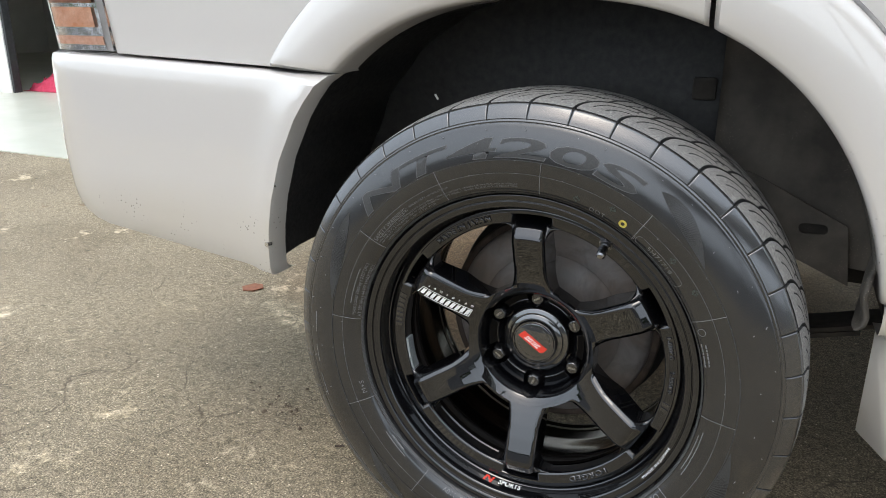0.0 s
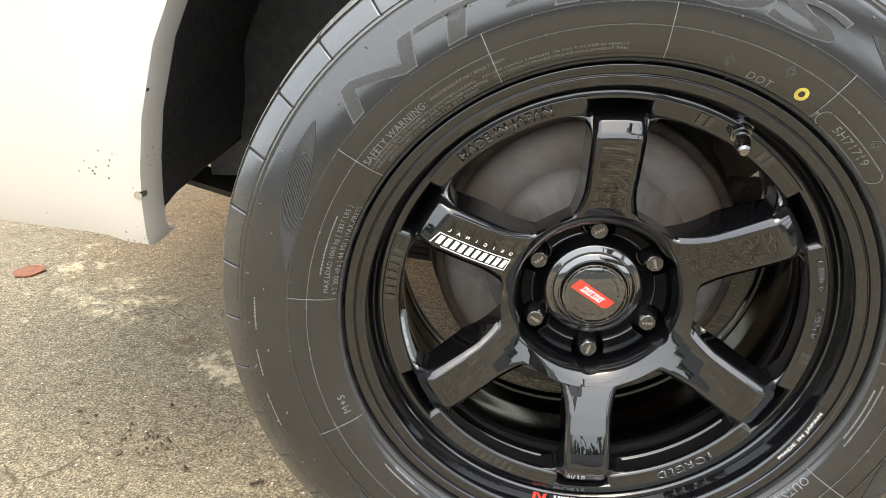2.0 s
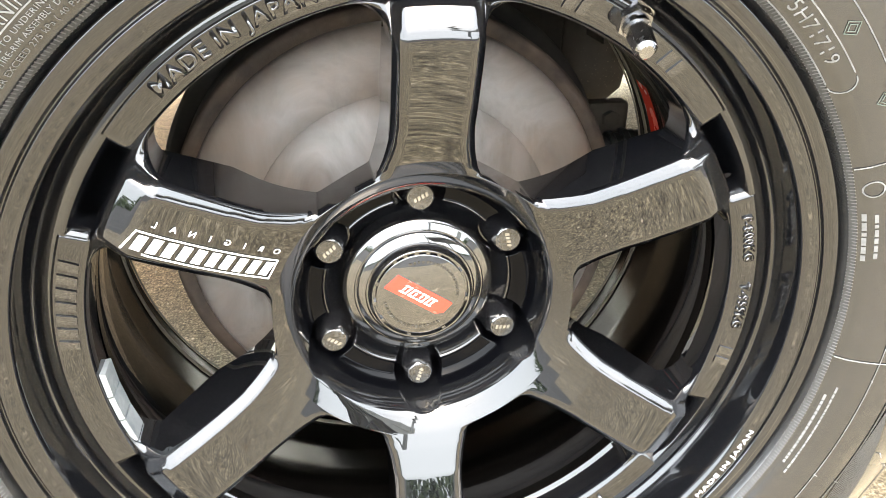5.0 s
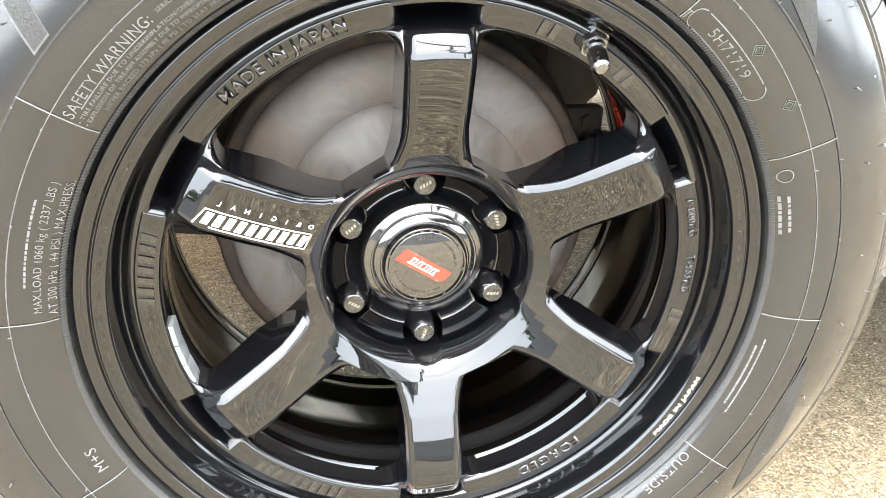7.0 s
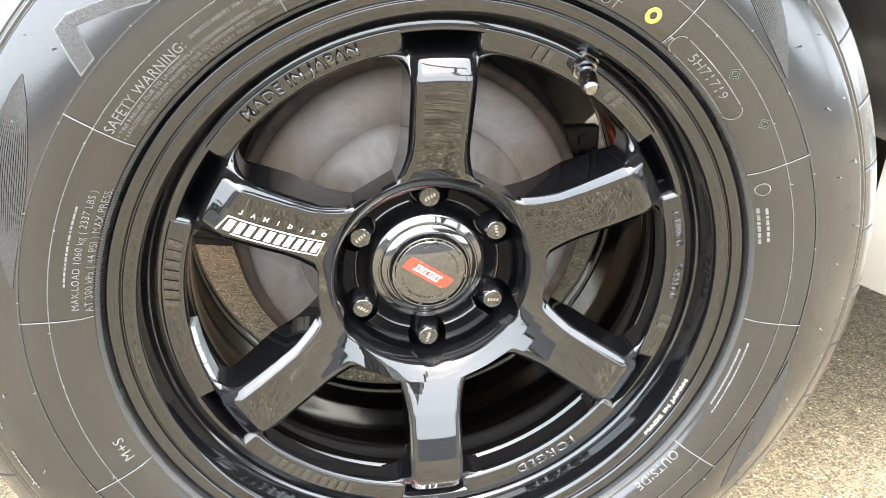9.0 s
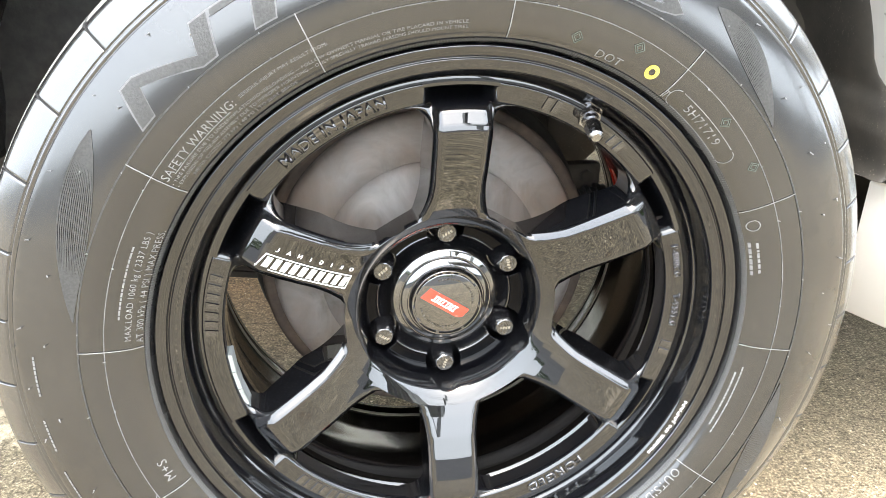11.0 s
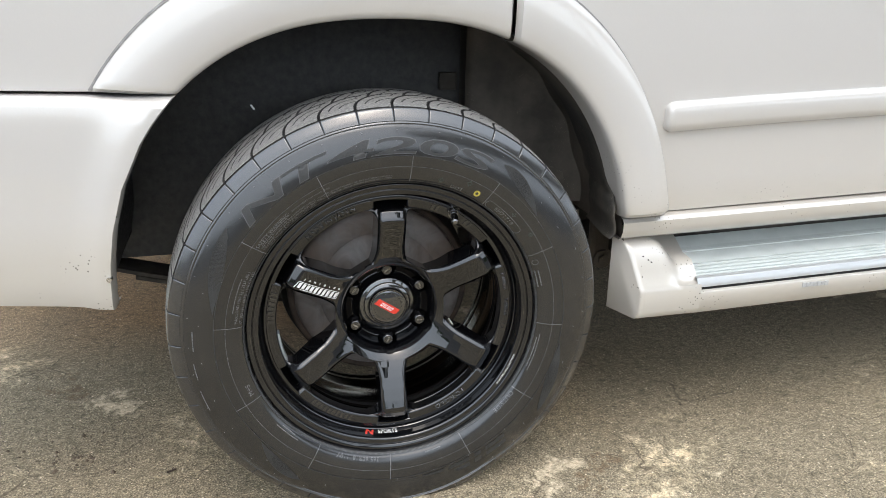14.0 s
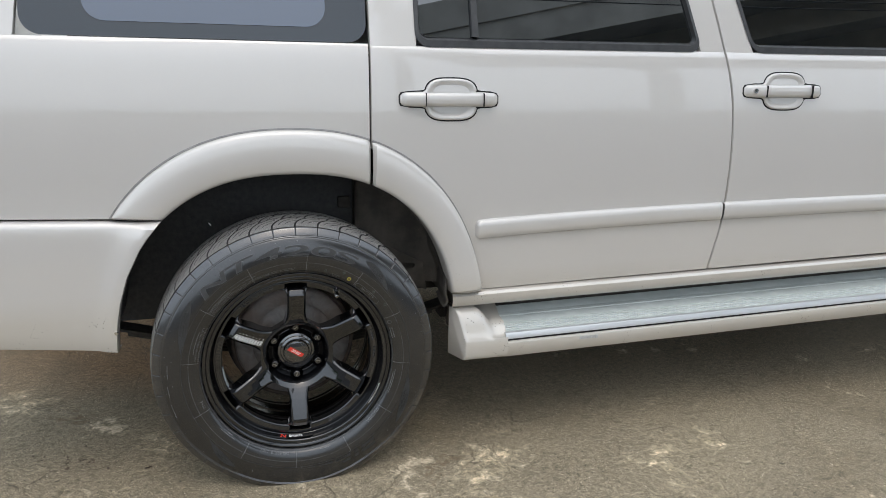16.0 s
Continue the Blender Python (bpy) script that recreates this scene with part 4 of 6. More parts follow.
def arch_foot():
    """Black plastic foot of the housing that shows below the flare's end, hooked round the sill."""
    zs = np.r_[np.linspace(0.464, 0.56, 18), np.linspace(0.575, 0.80, 14)]
    low = np.interp(zs, [0.464, 0.470, 0.480, 0.492, 0.508, 0.530, 0.56], [0.430, 0.437, 0.4385, 0.436, 0.432, 0.436, 0.452])
    P = []
    for z, e in zip(zs, low):
        if z > 0.545:
            e = arch_x(z, ARCH_IN) + 0.006
        for dx, y in ((0.0, -0.018), (-0.002, -0.024), (-0.006, -0.026), (-0.008, -0.022), (-0.009, -0.012), (-0.008, 0.005), (-0.004, 0.03), (0.002, 0.07), (0.010, 0.12)):
            P.append((e + dx, y + 0.050 * min(1.0, max(0.0, (z - 0.520) / 0.045)), z))
    put("arch_foot", mesh_of("arch_foot", P, grid_faces(32, 9, flip=True), M["foot"]), car, "mud-spattered black plastic foot of the housing")


arch_foot()

# ---- the wheel ----


THROAT = 0.0985     # radius at which the windows between the spokes begin


def half_angle(r):
    """Half of the angle that a spoke fills at radius r: even width outside, swelling towards the hub, joined there by a rounded throat."""
    w = 0.0243 + 0.0070 * max(0.0, (0.136 - r) / 0.034) ** 2
    edge = math.asin(min(0.5, w / r))
    if r <= THROAT:
        return radians(30)
    if r < 0.1120:
        flat = radians(30) - math.acos(min(1.0, THROAT / r)) * 1.15
        k = radians(2.4)
        h = max(0.0, k - abs(edge - flat)) / k
        return min(radians(30), max(edge, flat) + h * h * k * 0.25)
    return edge


FACE = [(0.0865, -0.016), (0.0885, -0.0225), (0.092, -0.0265), (0.098, -0.031), (0.108, -0.037), (0.125, -0.046), (0.145, -0.0545), (0.165, -0.0615), (0.178, -0.0655), (0.183, -0.0665), (0.1875, -0.0655), (0.1985, -0.0600), (0.2005, -0.0585), (0.2020, -0.0550), (0.2042, -0.046), (0.2060, -0.036), (0.2072, -0.020)]


def face_y(r):
    return float(np.interp(r, [p[0] for p in FACE], [p[1] for p in FACE]))


def spoke_mesh():
    """One spoke, standing upright, from the hub's face to the rim."""
    rs = sorted(set([THROAT] + [p[0] for p in FACE if p[0] > THROAT + 0.0001] + list(np.linspace(THROAT + 0.0001, 0.1122, 30)) + list(np.linspace(0.113, 0.2035, 40))))
    across = [-1, -0.985, -0.95, -0.91, -0.87, -0.83, -0.79, -0.75, -0.72, -0.7, -0.6, -0.5, -0.4, -0.3, -0.2, -0.1, 0, 0.1, 0.2, 0.3, 0.4, 0.5, 0.6, 0.7, 0.72, 0.75, 0.79, 0.83, 0.87, 0.91, 0.95, 0.985, 1]
    V, n = [], len(across)
    for r in rs:
        h = half_angle(r)
        for c in across:
            k = max(0.0, (abs(c) - 0.70) / 0.30)
            drop = 0.0064 * k ** 1.7 * min(1.0, max(0.0, (r - THROAT) / 0.006))
            V.append((r * math.sin(c * h), face_y(r) + drop, ZC + r * math.cos(c * h)))
    F = list(grid_faces(len(rs), n))
    for side, sign in ((0, -1), (n - 1, 1)):
        cols = []
        for i in range(len(rs)):
            r, h = rs[i], half_angle(rs[i])
            col = [i * n + side]
            back = 0.004 if r < 0.15 else 0.004 - 0.030 * (r - 0.15) / 0.055
            for f, y in ((1.0, face_y(r) + 0.011), (1.02, max(back, face_y(r) + 0.012))):
                t = sign * min(h * f, radians(30) if r < THROAT + 0.0005 else 9)
                V.append((r * math.sin(t), y, ZC + r * math.cos(t)))
                col.append(len(V) - 1)
            cols.append(col)
        for i in range(len(cols) - 1):
            for j in range(2):
                q = (cols[i][j], cols[i + 1][j], cols[i + 1][j + 1], cols[i][j + 1])
                F.append(q if side else q[::-1])
    return sharpen(mesh_of("spoke", V, F, [M["black_gloss"]]), 38)


def ring_y(r):
    return -0.0478 - (r - 0.2045) * 0.13


LEDGE = [(0.2078, -0.0185), (0.2108, -0.0240), (0.2130, -0.0340), (0.2142, -0.0425), (0.2150, -0.0470), (0.2168, -0.0492), (0.2230, -0.0502), (0.2243, -0.0495), (0.2250, -0.0470), (0.2260, -0.0455), (0.2269, -0.0468), (0.2275, -0.0500), (0.2284, -0.0512), (0.2293, -0.0520)]
WALL = [(0.2296, -0.0535), (0.2303, -0.0590), (0.2310, -0.0650), (0.2317, -0.0720), (0.2322, -0.0755), (0.2332, -0.0778), (0.2350, -0.0787)]
LIP = [(0.2350, -0.0787), (0.2385, -0.0794), (0.2412, -0.0800), (0.2420, -0.0790), (0.2432, -0.0790), (0.2440, -0.0815), (0.2465, -0.0828), (0.2505, -0.0840), (0.2522, -0.0832), (0.2530, -0.0800)]
LIP = WALL[:-1] + [tuple(q) for q in smooth_profile(LIP, 4)]
RIM = [(0.2290, 0.150), (0.2280, 0.140), (0.2265, 0.10), (0.2145, 0.06), (0.2075, 0.03), (0.2042, 0.005), (0.2034, -0.010), (0.2042, -0.0160)] + LEDGE + LIP + [(0.250, -0.070), (0.2375, -0.064), (0.2340, -0.02), (0.2340, 0.148), (0.231, 0.156)]


def lip_y(r):
    p = LIP[:-1]
    return float(np.interp(r, [q[0] for q in p], [q[1] for q in p]))


def ledge_pad(k):
    """A raised ledge between two spokes that carries the embossed writing."""
    mid, half = radians(30 + 60 * k), radians(24.0)
    rows = [(0.2018, -0.006), (0.2019, -0.0395), (0.2023, -0.0440), (0.2031, -0.0461), (0.2043, -0.0474), (0.2060, -0.0480), (0.2150, -0.0492), (0.2180, -0.0497), (0.2200, -0.0502), (0.2202, -0.040)]
    P, n = [], 72
    for i in range(n):
        s = math.sin((i / (n - 1) - 0.5) * math.pi)
        end = (1 - abs(s)) * half * 0.210
        sink = 0.016 * max(0.0, 1 - end / 0.0100) ** 2.0
        nar = 0.0035 * max(0.0, 1 - end / 0.006) ** 2
        for r, y in rows:
            rr = r - nar if r > 0.216 else r
            P.append((rr * math.sin(mid + s * half), min(y + sink, -0.026), ZC + rr * math.cos(mid + s * half)))
    return mesh_of("rim_ledge", P, grid_faces(n, len(rows)), M["black_gloss"])


wheel = put("wheel", None, car, "gloss black six-spoke forged wheel")
one_spoke = spoke_mesh()
for k in range(6):
    put("spoke", one_spoke, wheel).matrix_local = Matrix.Translation((0, 0, ZC)) @ Matrix.Rotation(k * math.pi / 3, 4, "Y") @ Matrix.Translation((0, 0, -ZC))


BOWL = [(0.046, 0.0235), (0.0540, 0.0225), (0.0560, 0.0205), (0.0655, 0.0085), (0.0668, 0.0098), (0.0685, 0.0094), (0.0755, 0.0074), (0.0790, 0.0040), (0.0812, -0.0040), (0.0826, -0.0120), (0.0845, -0.0185), (0.0865, -0.0220), (0.0885, -0.0240), (0.092, -0.0268), (THROAT, face_y(THROAT))]


def hub_mesh():
    """The dished middle of the wheel with six pockets for the nuts, scalloped into its wall."""
    rs = np.array(sorted(set(list(np.linspace(0.046, 0.0885, 64)) + [p[0] for p in BOWL])))
    count = 720
    th = np.linspace(0, 2 * np.pi, count, endpoint=False)
    base = np.interp(rs, [p[0] for p in BOWL], [p[1] for p in BOWL])
    kernel = np.interp(rs - 0.0008, [p[0] for p in BOWL], [p[1] for p in BOWL]) + np.interp(rs + 0.0008, [p[0] for p in BOWL], [p[1] for p in BOWL])
    base = np.where(rs < 0.095, (2 * base + kernel) / 4, base)
    base[-1] = face_y(THROAT)
    x, z = rs[None, :] * np.sin(th)[:, None], rs[None, :] * np.cos(th)[:, None]
    y = np.repeat(base[None, :], count, 0)
    for k in range(6):
        a = k * math.pi / 3
        d = np.hypot(x - 0.06985 * math.sin(a), z - 0.06985 * math.cos(a))
        f = np.clip((0.0178 - d) / 0.0022, 0, 1)
        y = np.maximum(y, y + (0.027 - y) * f * f * (3 - 2 * f))
    # recess bands: the same lacquer painted darker, for the shade they would mirror
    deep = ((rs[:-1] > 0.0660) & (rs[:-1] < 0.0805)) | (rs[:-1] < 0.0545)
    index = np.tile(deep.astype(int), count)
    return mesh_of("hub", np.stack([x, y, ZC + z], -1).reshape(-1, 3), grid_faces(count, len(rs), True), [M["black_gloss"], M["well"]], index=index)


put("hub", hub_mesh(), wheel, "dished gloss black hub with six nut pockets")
V, F = revolve(RIM, 300, closed=True)
put("rim", sharpen(mesh_of("rim", V, F, M["black_gloss"]), 40), wheel, "gloss black rim with a raised inner ledge")
V, F = revolve([(0.2262, 0.150), (0.2262, 0.142), (0.2245, 0.130), (0.2245, 0.100), (0.2225, 0.090), (0.2135, 0.06), (0.2065, 0.03), (0.2028, -0.020)], 160)
put("barrel", mesh_of("barrel", V, F, M["barrel"]), wheel, "satin black inner barrel")
# pale rings paint in the light caught on the barrel's inner edges
for y, r, w in ((0.1285, 0.2241, 0.0040), (0.1500, 0.2258, 0.0012)):
    V, F = revolve([(r, y), (r - 0.0012, y + 0.0006), (r - 0.0012, y + w), (r, y + w + 0.0006)], 160)
    put("barrel_edge", mesh_of("barrel_edge", V, F, M["edge_glint"]), wheel, "pale ring, the light on the barrel's inner edge")

for k in range(6):
    put("rim_ledge", ledge_pad(k), wheel)


def corner_web(side):
    """Rounded corner where a spoke's flank runs into the ledge, for the upright spoke; side is 1 or -1."""
    w, R, rho, n, m = 0.0246, 0.2019, 0.0170, 22, 9
    cx = w + rho
    cz = math.sqrt((R - rho) ** 2 - cx ** 2)
    a1 = math.atan2(cz, cx)
    corner = (w - 0.0015, math.sqrt((R + 0.0015) ** 2 - (w - 0.0015) ** 2))
    P = []
    for i in range(n):
        s = i / (n - 1)
        a = math.pi + s * (a1 - math.pi)
        inner = (cx + rho * math.cos(a), cz + rho * math.sin(a))
        if s < 0.5:
            outer = (w - 0.0015, cz + (corner[1] - cz) * s * 2)
        else:
            b0, b1 = math.atan2(corner[0], corner[1]), math.atan2(cx, cz)
            b = b0 + (b1 - b0) * (s * 2 - 1)
            outer = ((R + 0.0015) * math.sin(b), (R + 0.0015) * math.cos(b))
        blend = s * s * (3 - 2 * s)
        front = (face_y(math.hypot(*inner)) + 0.0070) * (1 - blend) - 0.0462 * blend
        for j in range(m):
            if j < 3:
                v, y = 0.0, (-0.022, front * 0.75, front + 0.0050)[j]
            else:
                f = (j - 3) / (m - 4)
                v, y = f, front + 0.0046 * (1 - min(1.0, f * 2.2)) ** 2 + 0.0030 * max(0.0, f - 0.5)
            P.append((side * (inner[0] + v * (outer[0] - inner[0])), y, ZC + inner[1] + v * (outer[1] - inner[1])))
    return mesh_of("spoke_fillet", P, grid_faces(n, m, flip=side > 0), M["black_gloss"])


for side in (1, -1):
    web = corner_web(side)
    for k in range(6):
        put("spoke_fillet", web, wheel).matrix_local = Matrix.Translation((0, 0, ZC)) @ Matrix.Rotation(k * math.pi / 3, 4, "Y") @ Matrix.Translation((0, 0, -ZC))

V, F = revolve([(0.096, 0.010), (0.08, 0.030), (0.05, 0.040)], 72)
put("hub_back", mesh_of("hub_back", V, F, M["barrel"]), wheel)

CAP = [(0.0522, 0.024), (0.0526, 0.0100), (0.0522, 0.0074), (0.0510, 0.0060), (0.0492, 0.0053), (0.0452, 0.0038), (0.0446, 0.0046), (0.0437, 0.0046), (0.0432, 0.0022), (0.0420, 0.0012), (0.0378, -0.0004), (0.0371, 0.0008), (0.0361, 0.0008), (0.0357, -0.0028), (0.0348, -0.0046), (0.0338, -0.0056), (0.0328, -0.0056), (0.0324, -0.0022), (0.0312, -0.0022), (0.0308, -0.0048), (0.0300, -0.0052), (0.0, -0.0052)]
V, F = revolve(CAP, 96)
cap = put("centre_cap", sharpen(mesh_of("centre_cap", V, F, M["cap"]), 35), wheel, "stepped dark chrome centre cap with a red badge")


def badge():
    bm = bmesh.new()
    L, W, ang, sh = 0.0220, 0.0063, radians(-34), 0.004
    ca, sa = math.cos(ang), math.sin(ang)
    pts = [(-L - 0.002, -W), (L - sh, -W), (L + 0.0005, -W + 0.0036), (L + 0.002, W), (-L + 0.001, W)]
    prism(bm, pts, -0.0012, lambda u, v, w: (u * ca - v * sa - 0.002, -0.0051 + w, ZC + u * sa + v * ca))
    bmesh.ops.recalc_face_normals(bm, faces=bm.faces)
    b = part("badge", bm, M["red"], wheel, "red slanted badge with a pale mark")
    bm = bmesh.new()
    for k in range(4):
        c = -0.0105 + k * 0.0068
        for du, dv, hu, hv in ((0, 0.0028, 0.0027, 0.0006), (0, -0.0028, 0.0027, 0.0006), (-0.0020 if k % 2 else 0.0020, 0, 0.0006, 0.0030), (0.0012 if k % 2 else -0.0012, 0.0, 0.0006, 0.0012)):
            q = [(c + du - hu + 0.35 * (dv - hv), dv - hv), (c + du + hu + 0.35 * (dv - hv), dv - hv), (c + du + hu + 0.35 * (dv + hv), dv + hv), (c + du - hu + 0.35 * (dv + hv), dv + hv)]
            prism(bm, q, -0.0003, lambda u, v, w: (u * ca - v * sa - 0.002, -0.0064 + w, ZC + u * sa + v * ca))
    bmesh.ops.recalc_face_normals(bm, faces=bm.faces)
    part("badge_mark", bm, M["white_mark"], wheel, "pale bars of the badge")


badge()

# rings of small print on the cap
for a0, a1 in ((-20, 95), (150, 262)):
    bm = bmesh.new()
    a = a0
    rng = random.Random(a0)
    while a < a1:
        w = rng.uniform(2.5, 5.0)
        quad = [((0.0243 if k in (0, 1) else 0.0262), radians(a + (w if k in (1, 2) else 0))) for k in range(4)]
        bm.faces.new([bm.verts.new((r * math.sin(t), -0.0055, ZC + r * math.cos(t))) for r, t in quad])
        a += w + rng.uniform(1.5, 3.0)
    part("cap_print", bm, M["nut_face"], wheel, "small pale print on the cap")


# small teeth in the moat round the cap's face
for a0 in (-34, -20, -6, 8, 22, 62, 100, 150, 196, 236, 262, 290):
    bm = bmesh.new()
    prism(bm, [(radians(a0 - 2.6), 0.0309), (radians(a0 + 2.6), 0.0309), (radians(a0 + 2.6), 0.0327), (radians(a0 - 2.6), 0.0327)], 0.0030, lambda u, v, w: (v * math.sin(u), -0.0052 + w, ZC + v * math.cos(u)))
    bmesh.ops.recalc_face_normals(bm, faces=bm.faces)
    part("cap_tooth", bm, M["cap"], wheel)


def lug_nut(k):
    """Closed nut: round foot, six-sided grip with a chamfer, flat marked end."""
    a = k * math.pi / 3
    x, z = 0.06985 * math.sin(a), ZC + 0.06985 * math.cos(a)
    turn = 0.3 + 0.7 * k
    rows = [(0.0280, 0.0142, 0.0), (0.0235, 0.0140, 0.0), (0.0200, 0.0134, 0.0), (0.0178, 0.0130, 0.15), (0.0160, 0.0128, 0.9), (0.0145, 0.0127, 1.0), (0.0065, 0.0122, 1.0), (0.0045, 0.0116, 0.8), (0.0022, 0.0100, 0.35), (0.0008, 0.0090, 0.05), (0.0003, 0.0082, 0.0)]
    n, P = 36, []
    for y, r, hexed in rows:
        for i in range(n):
            t = i / n * 2 * math.pi
            flat = math.cos(math.pi / 6) / math.cos((t + math.pi / 6) % (math.pi / 3) - math.pi / 6)
            q = r * (1 + hexed * (flat - 1))
            P.append((x + q * math.sin(t + turn), y, z + q * math.cos(t + turn)))
    F = [tuple(f) for f in grid_faces(len(rows), n, close_m=True)] + [tuple(range((len(rows) - 1) * n, len(rows) * n))]
    me = sharpen(mesh_of("lug_nut", P, F, M["nut"]), 28)
    put("lug_nut", me, wheel, "black closed lug nut with a hexagonal grip")
    bm = bmesh.new()
    tube(bm, (x, 0.0010, z), (x, -0.0001, z), 0.0080, 0.0076, 28)
    part("nut_face", bm, M["nut_face"], wheel, "grey marked end face of a nut")
    bm = bmesh.new()
    lean = 0.5 + 1.3 * k
    for i in range(4):
        u0 = -0.0052 + 0.0028 * i
        prism(bm, [(u0, -0.0014), (u0 + 0.0018, -0.0014), (u0 + 0.0024, 0.0014), (u0 + 0.0006, 0.0014)], -0.0002, lambda u, v, w: (x + u * math.cos(lean) - v * math.sin(lean), -0.0001 + w, z + u * math.sin(lean) + v * math.cos(lean)))
    bmesh.ops.recalc_face_normals(bm, faces=bm.faces)
    part("nut_mark", bm, M["gilt"], wheel, "faint gold mark on the nut")


for k in range(6):
    lug_nut(k)


def valve():
    spot = lambda r, deg, y: Vector((r * math.sin(radians(deg)), y, ZC + r * math.cos(radians(deg))))
    base, tip = spot(0.2192, 29.8, -0.044), spot(0.2052, 31.0, -0.0775)
    d = (tip - base).normalized()
    bm = bmesh.new()
    tube(bm, base - d * 0.006, base + d * 0.002, 0.0125, 0.0120, 28)
    tube(bm, base + d * 0.002, base + d * 0.010, 0.0104, 0.0098, 6)
    tube(bm, base + d * 0.010, base + d * 0.0145, 0.0078, 0.0074, 24)
    tube(bm, base + d * 0.0145, base + d * 0.0165, 0.0062, 0.0062, 20)
    tube(bm, base + d * 0.0165, base + d * 0.0325, 0.0070, 0.0062, 6)
    tube(bm, base + d * 0.0325, base + d * 0.0345, 0.0060, 0.0040, 20)
    part("valve_stem", bm, M["chrome_dark"], wheel, "metal valve stem with cap")


M["chrome_dark"] = plain("dark_valve_metal", (0.2, 0.2, 0.21), (0.32, 0.32, 0.33), 0.22, 60.0, 1.0)
valve()

# balance weights stuck inside the rim's edge
for k in range(4):
    a0, a1 = radians(-94.2 - k * 5.2), radians(-99.1 - k * 5.2)
    bm = bmesh.new()
    prism(bm, [(a0, -0.045), (a1, -0.045), (a1, -0.028), (a0, -0.028)], 0.0035, lambda u, v, w: ((0.2022 - w) * math.sin(u), v, ZC + (0.2022 - w) * math.cos(u)))
    bmesh.ops.recalc_face_normals(bm, faces=bm.faces)
    part("balance_weight", bm, M["lead"], wheel, "stuck-on grey balance weight")

# red sticker inside the barrel
bm = bmesh.new()
n, lo, hi = 8, [], []
for row, r, y in ((lo, 0.2219, 0.0940), (hi, 0.2236, 0.1180)):
    for k in range(n + 1):
        a = radians(60 + 16.5 * k / n)
        row.append(bm.verts.new(((r - 0.0008) * math.sin(a), y, ZC + (r - 0.0008) * math.cos(a))))
for k in range(n):
    bm.faces.new((lo[k], lo[k + 1], hi[k + 1], hi[k]))
part("sticker", bm, M["red"], wheel, "red sticker inside the rim")

# ---- the tyre ----
SIDEWALL = smooth_profile([(0.2500, -0.072), (0.2535, -0.0815), (0.2560, -0.0885), (0.2585, -0.0905), (0.2605, -0.0915), (0.2660, -0.0955), (0.2780, -0.0995), (0.2930, -0.1025), (0.3060, -0.1035), (0.3200, -0.1022), (0.3350, -0.0985), (0.3460, -0.0945), (0.3500, -0.0925)], 6)
SHOULDER = [(0.3500, -0.0925), (0.3506, -0.0905), (0.3518, -0.0903), (0.3526, -0.0915), (0.3538, -0.0908), (0.3545, -0.0888), (0.3555, -0.0886), (0.3564, -0.0893)]
HALF_CROWN = [(0.3564, -0.0893), (0.3630, -0.0860), (0.3700, -0.0815), (0.3742, -0.0780), (0.3765, -0.0730), (0.3782, -0.0660), (0.3805, -0.0500), (0.3826, -0.0300), (0.3840, -0.0100), (0.3852, 0.0120), (0.3856, 0.0310)]
CROWN = HALF_CROWN + [(r, 0.062 - y) for r, y in HALF_CROWN[-2::-1]]


def side_of_tyre(r):
    p = SIDEWALL
    return float(np.interp(r, p[:, 0], p[:, 1]))


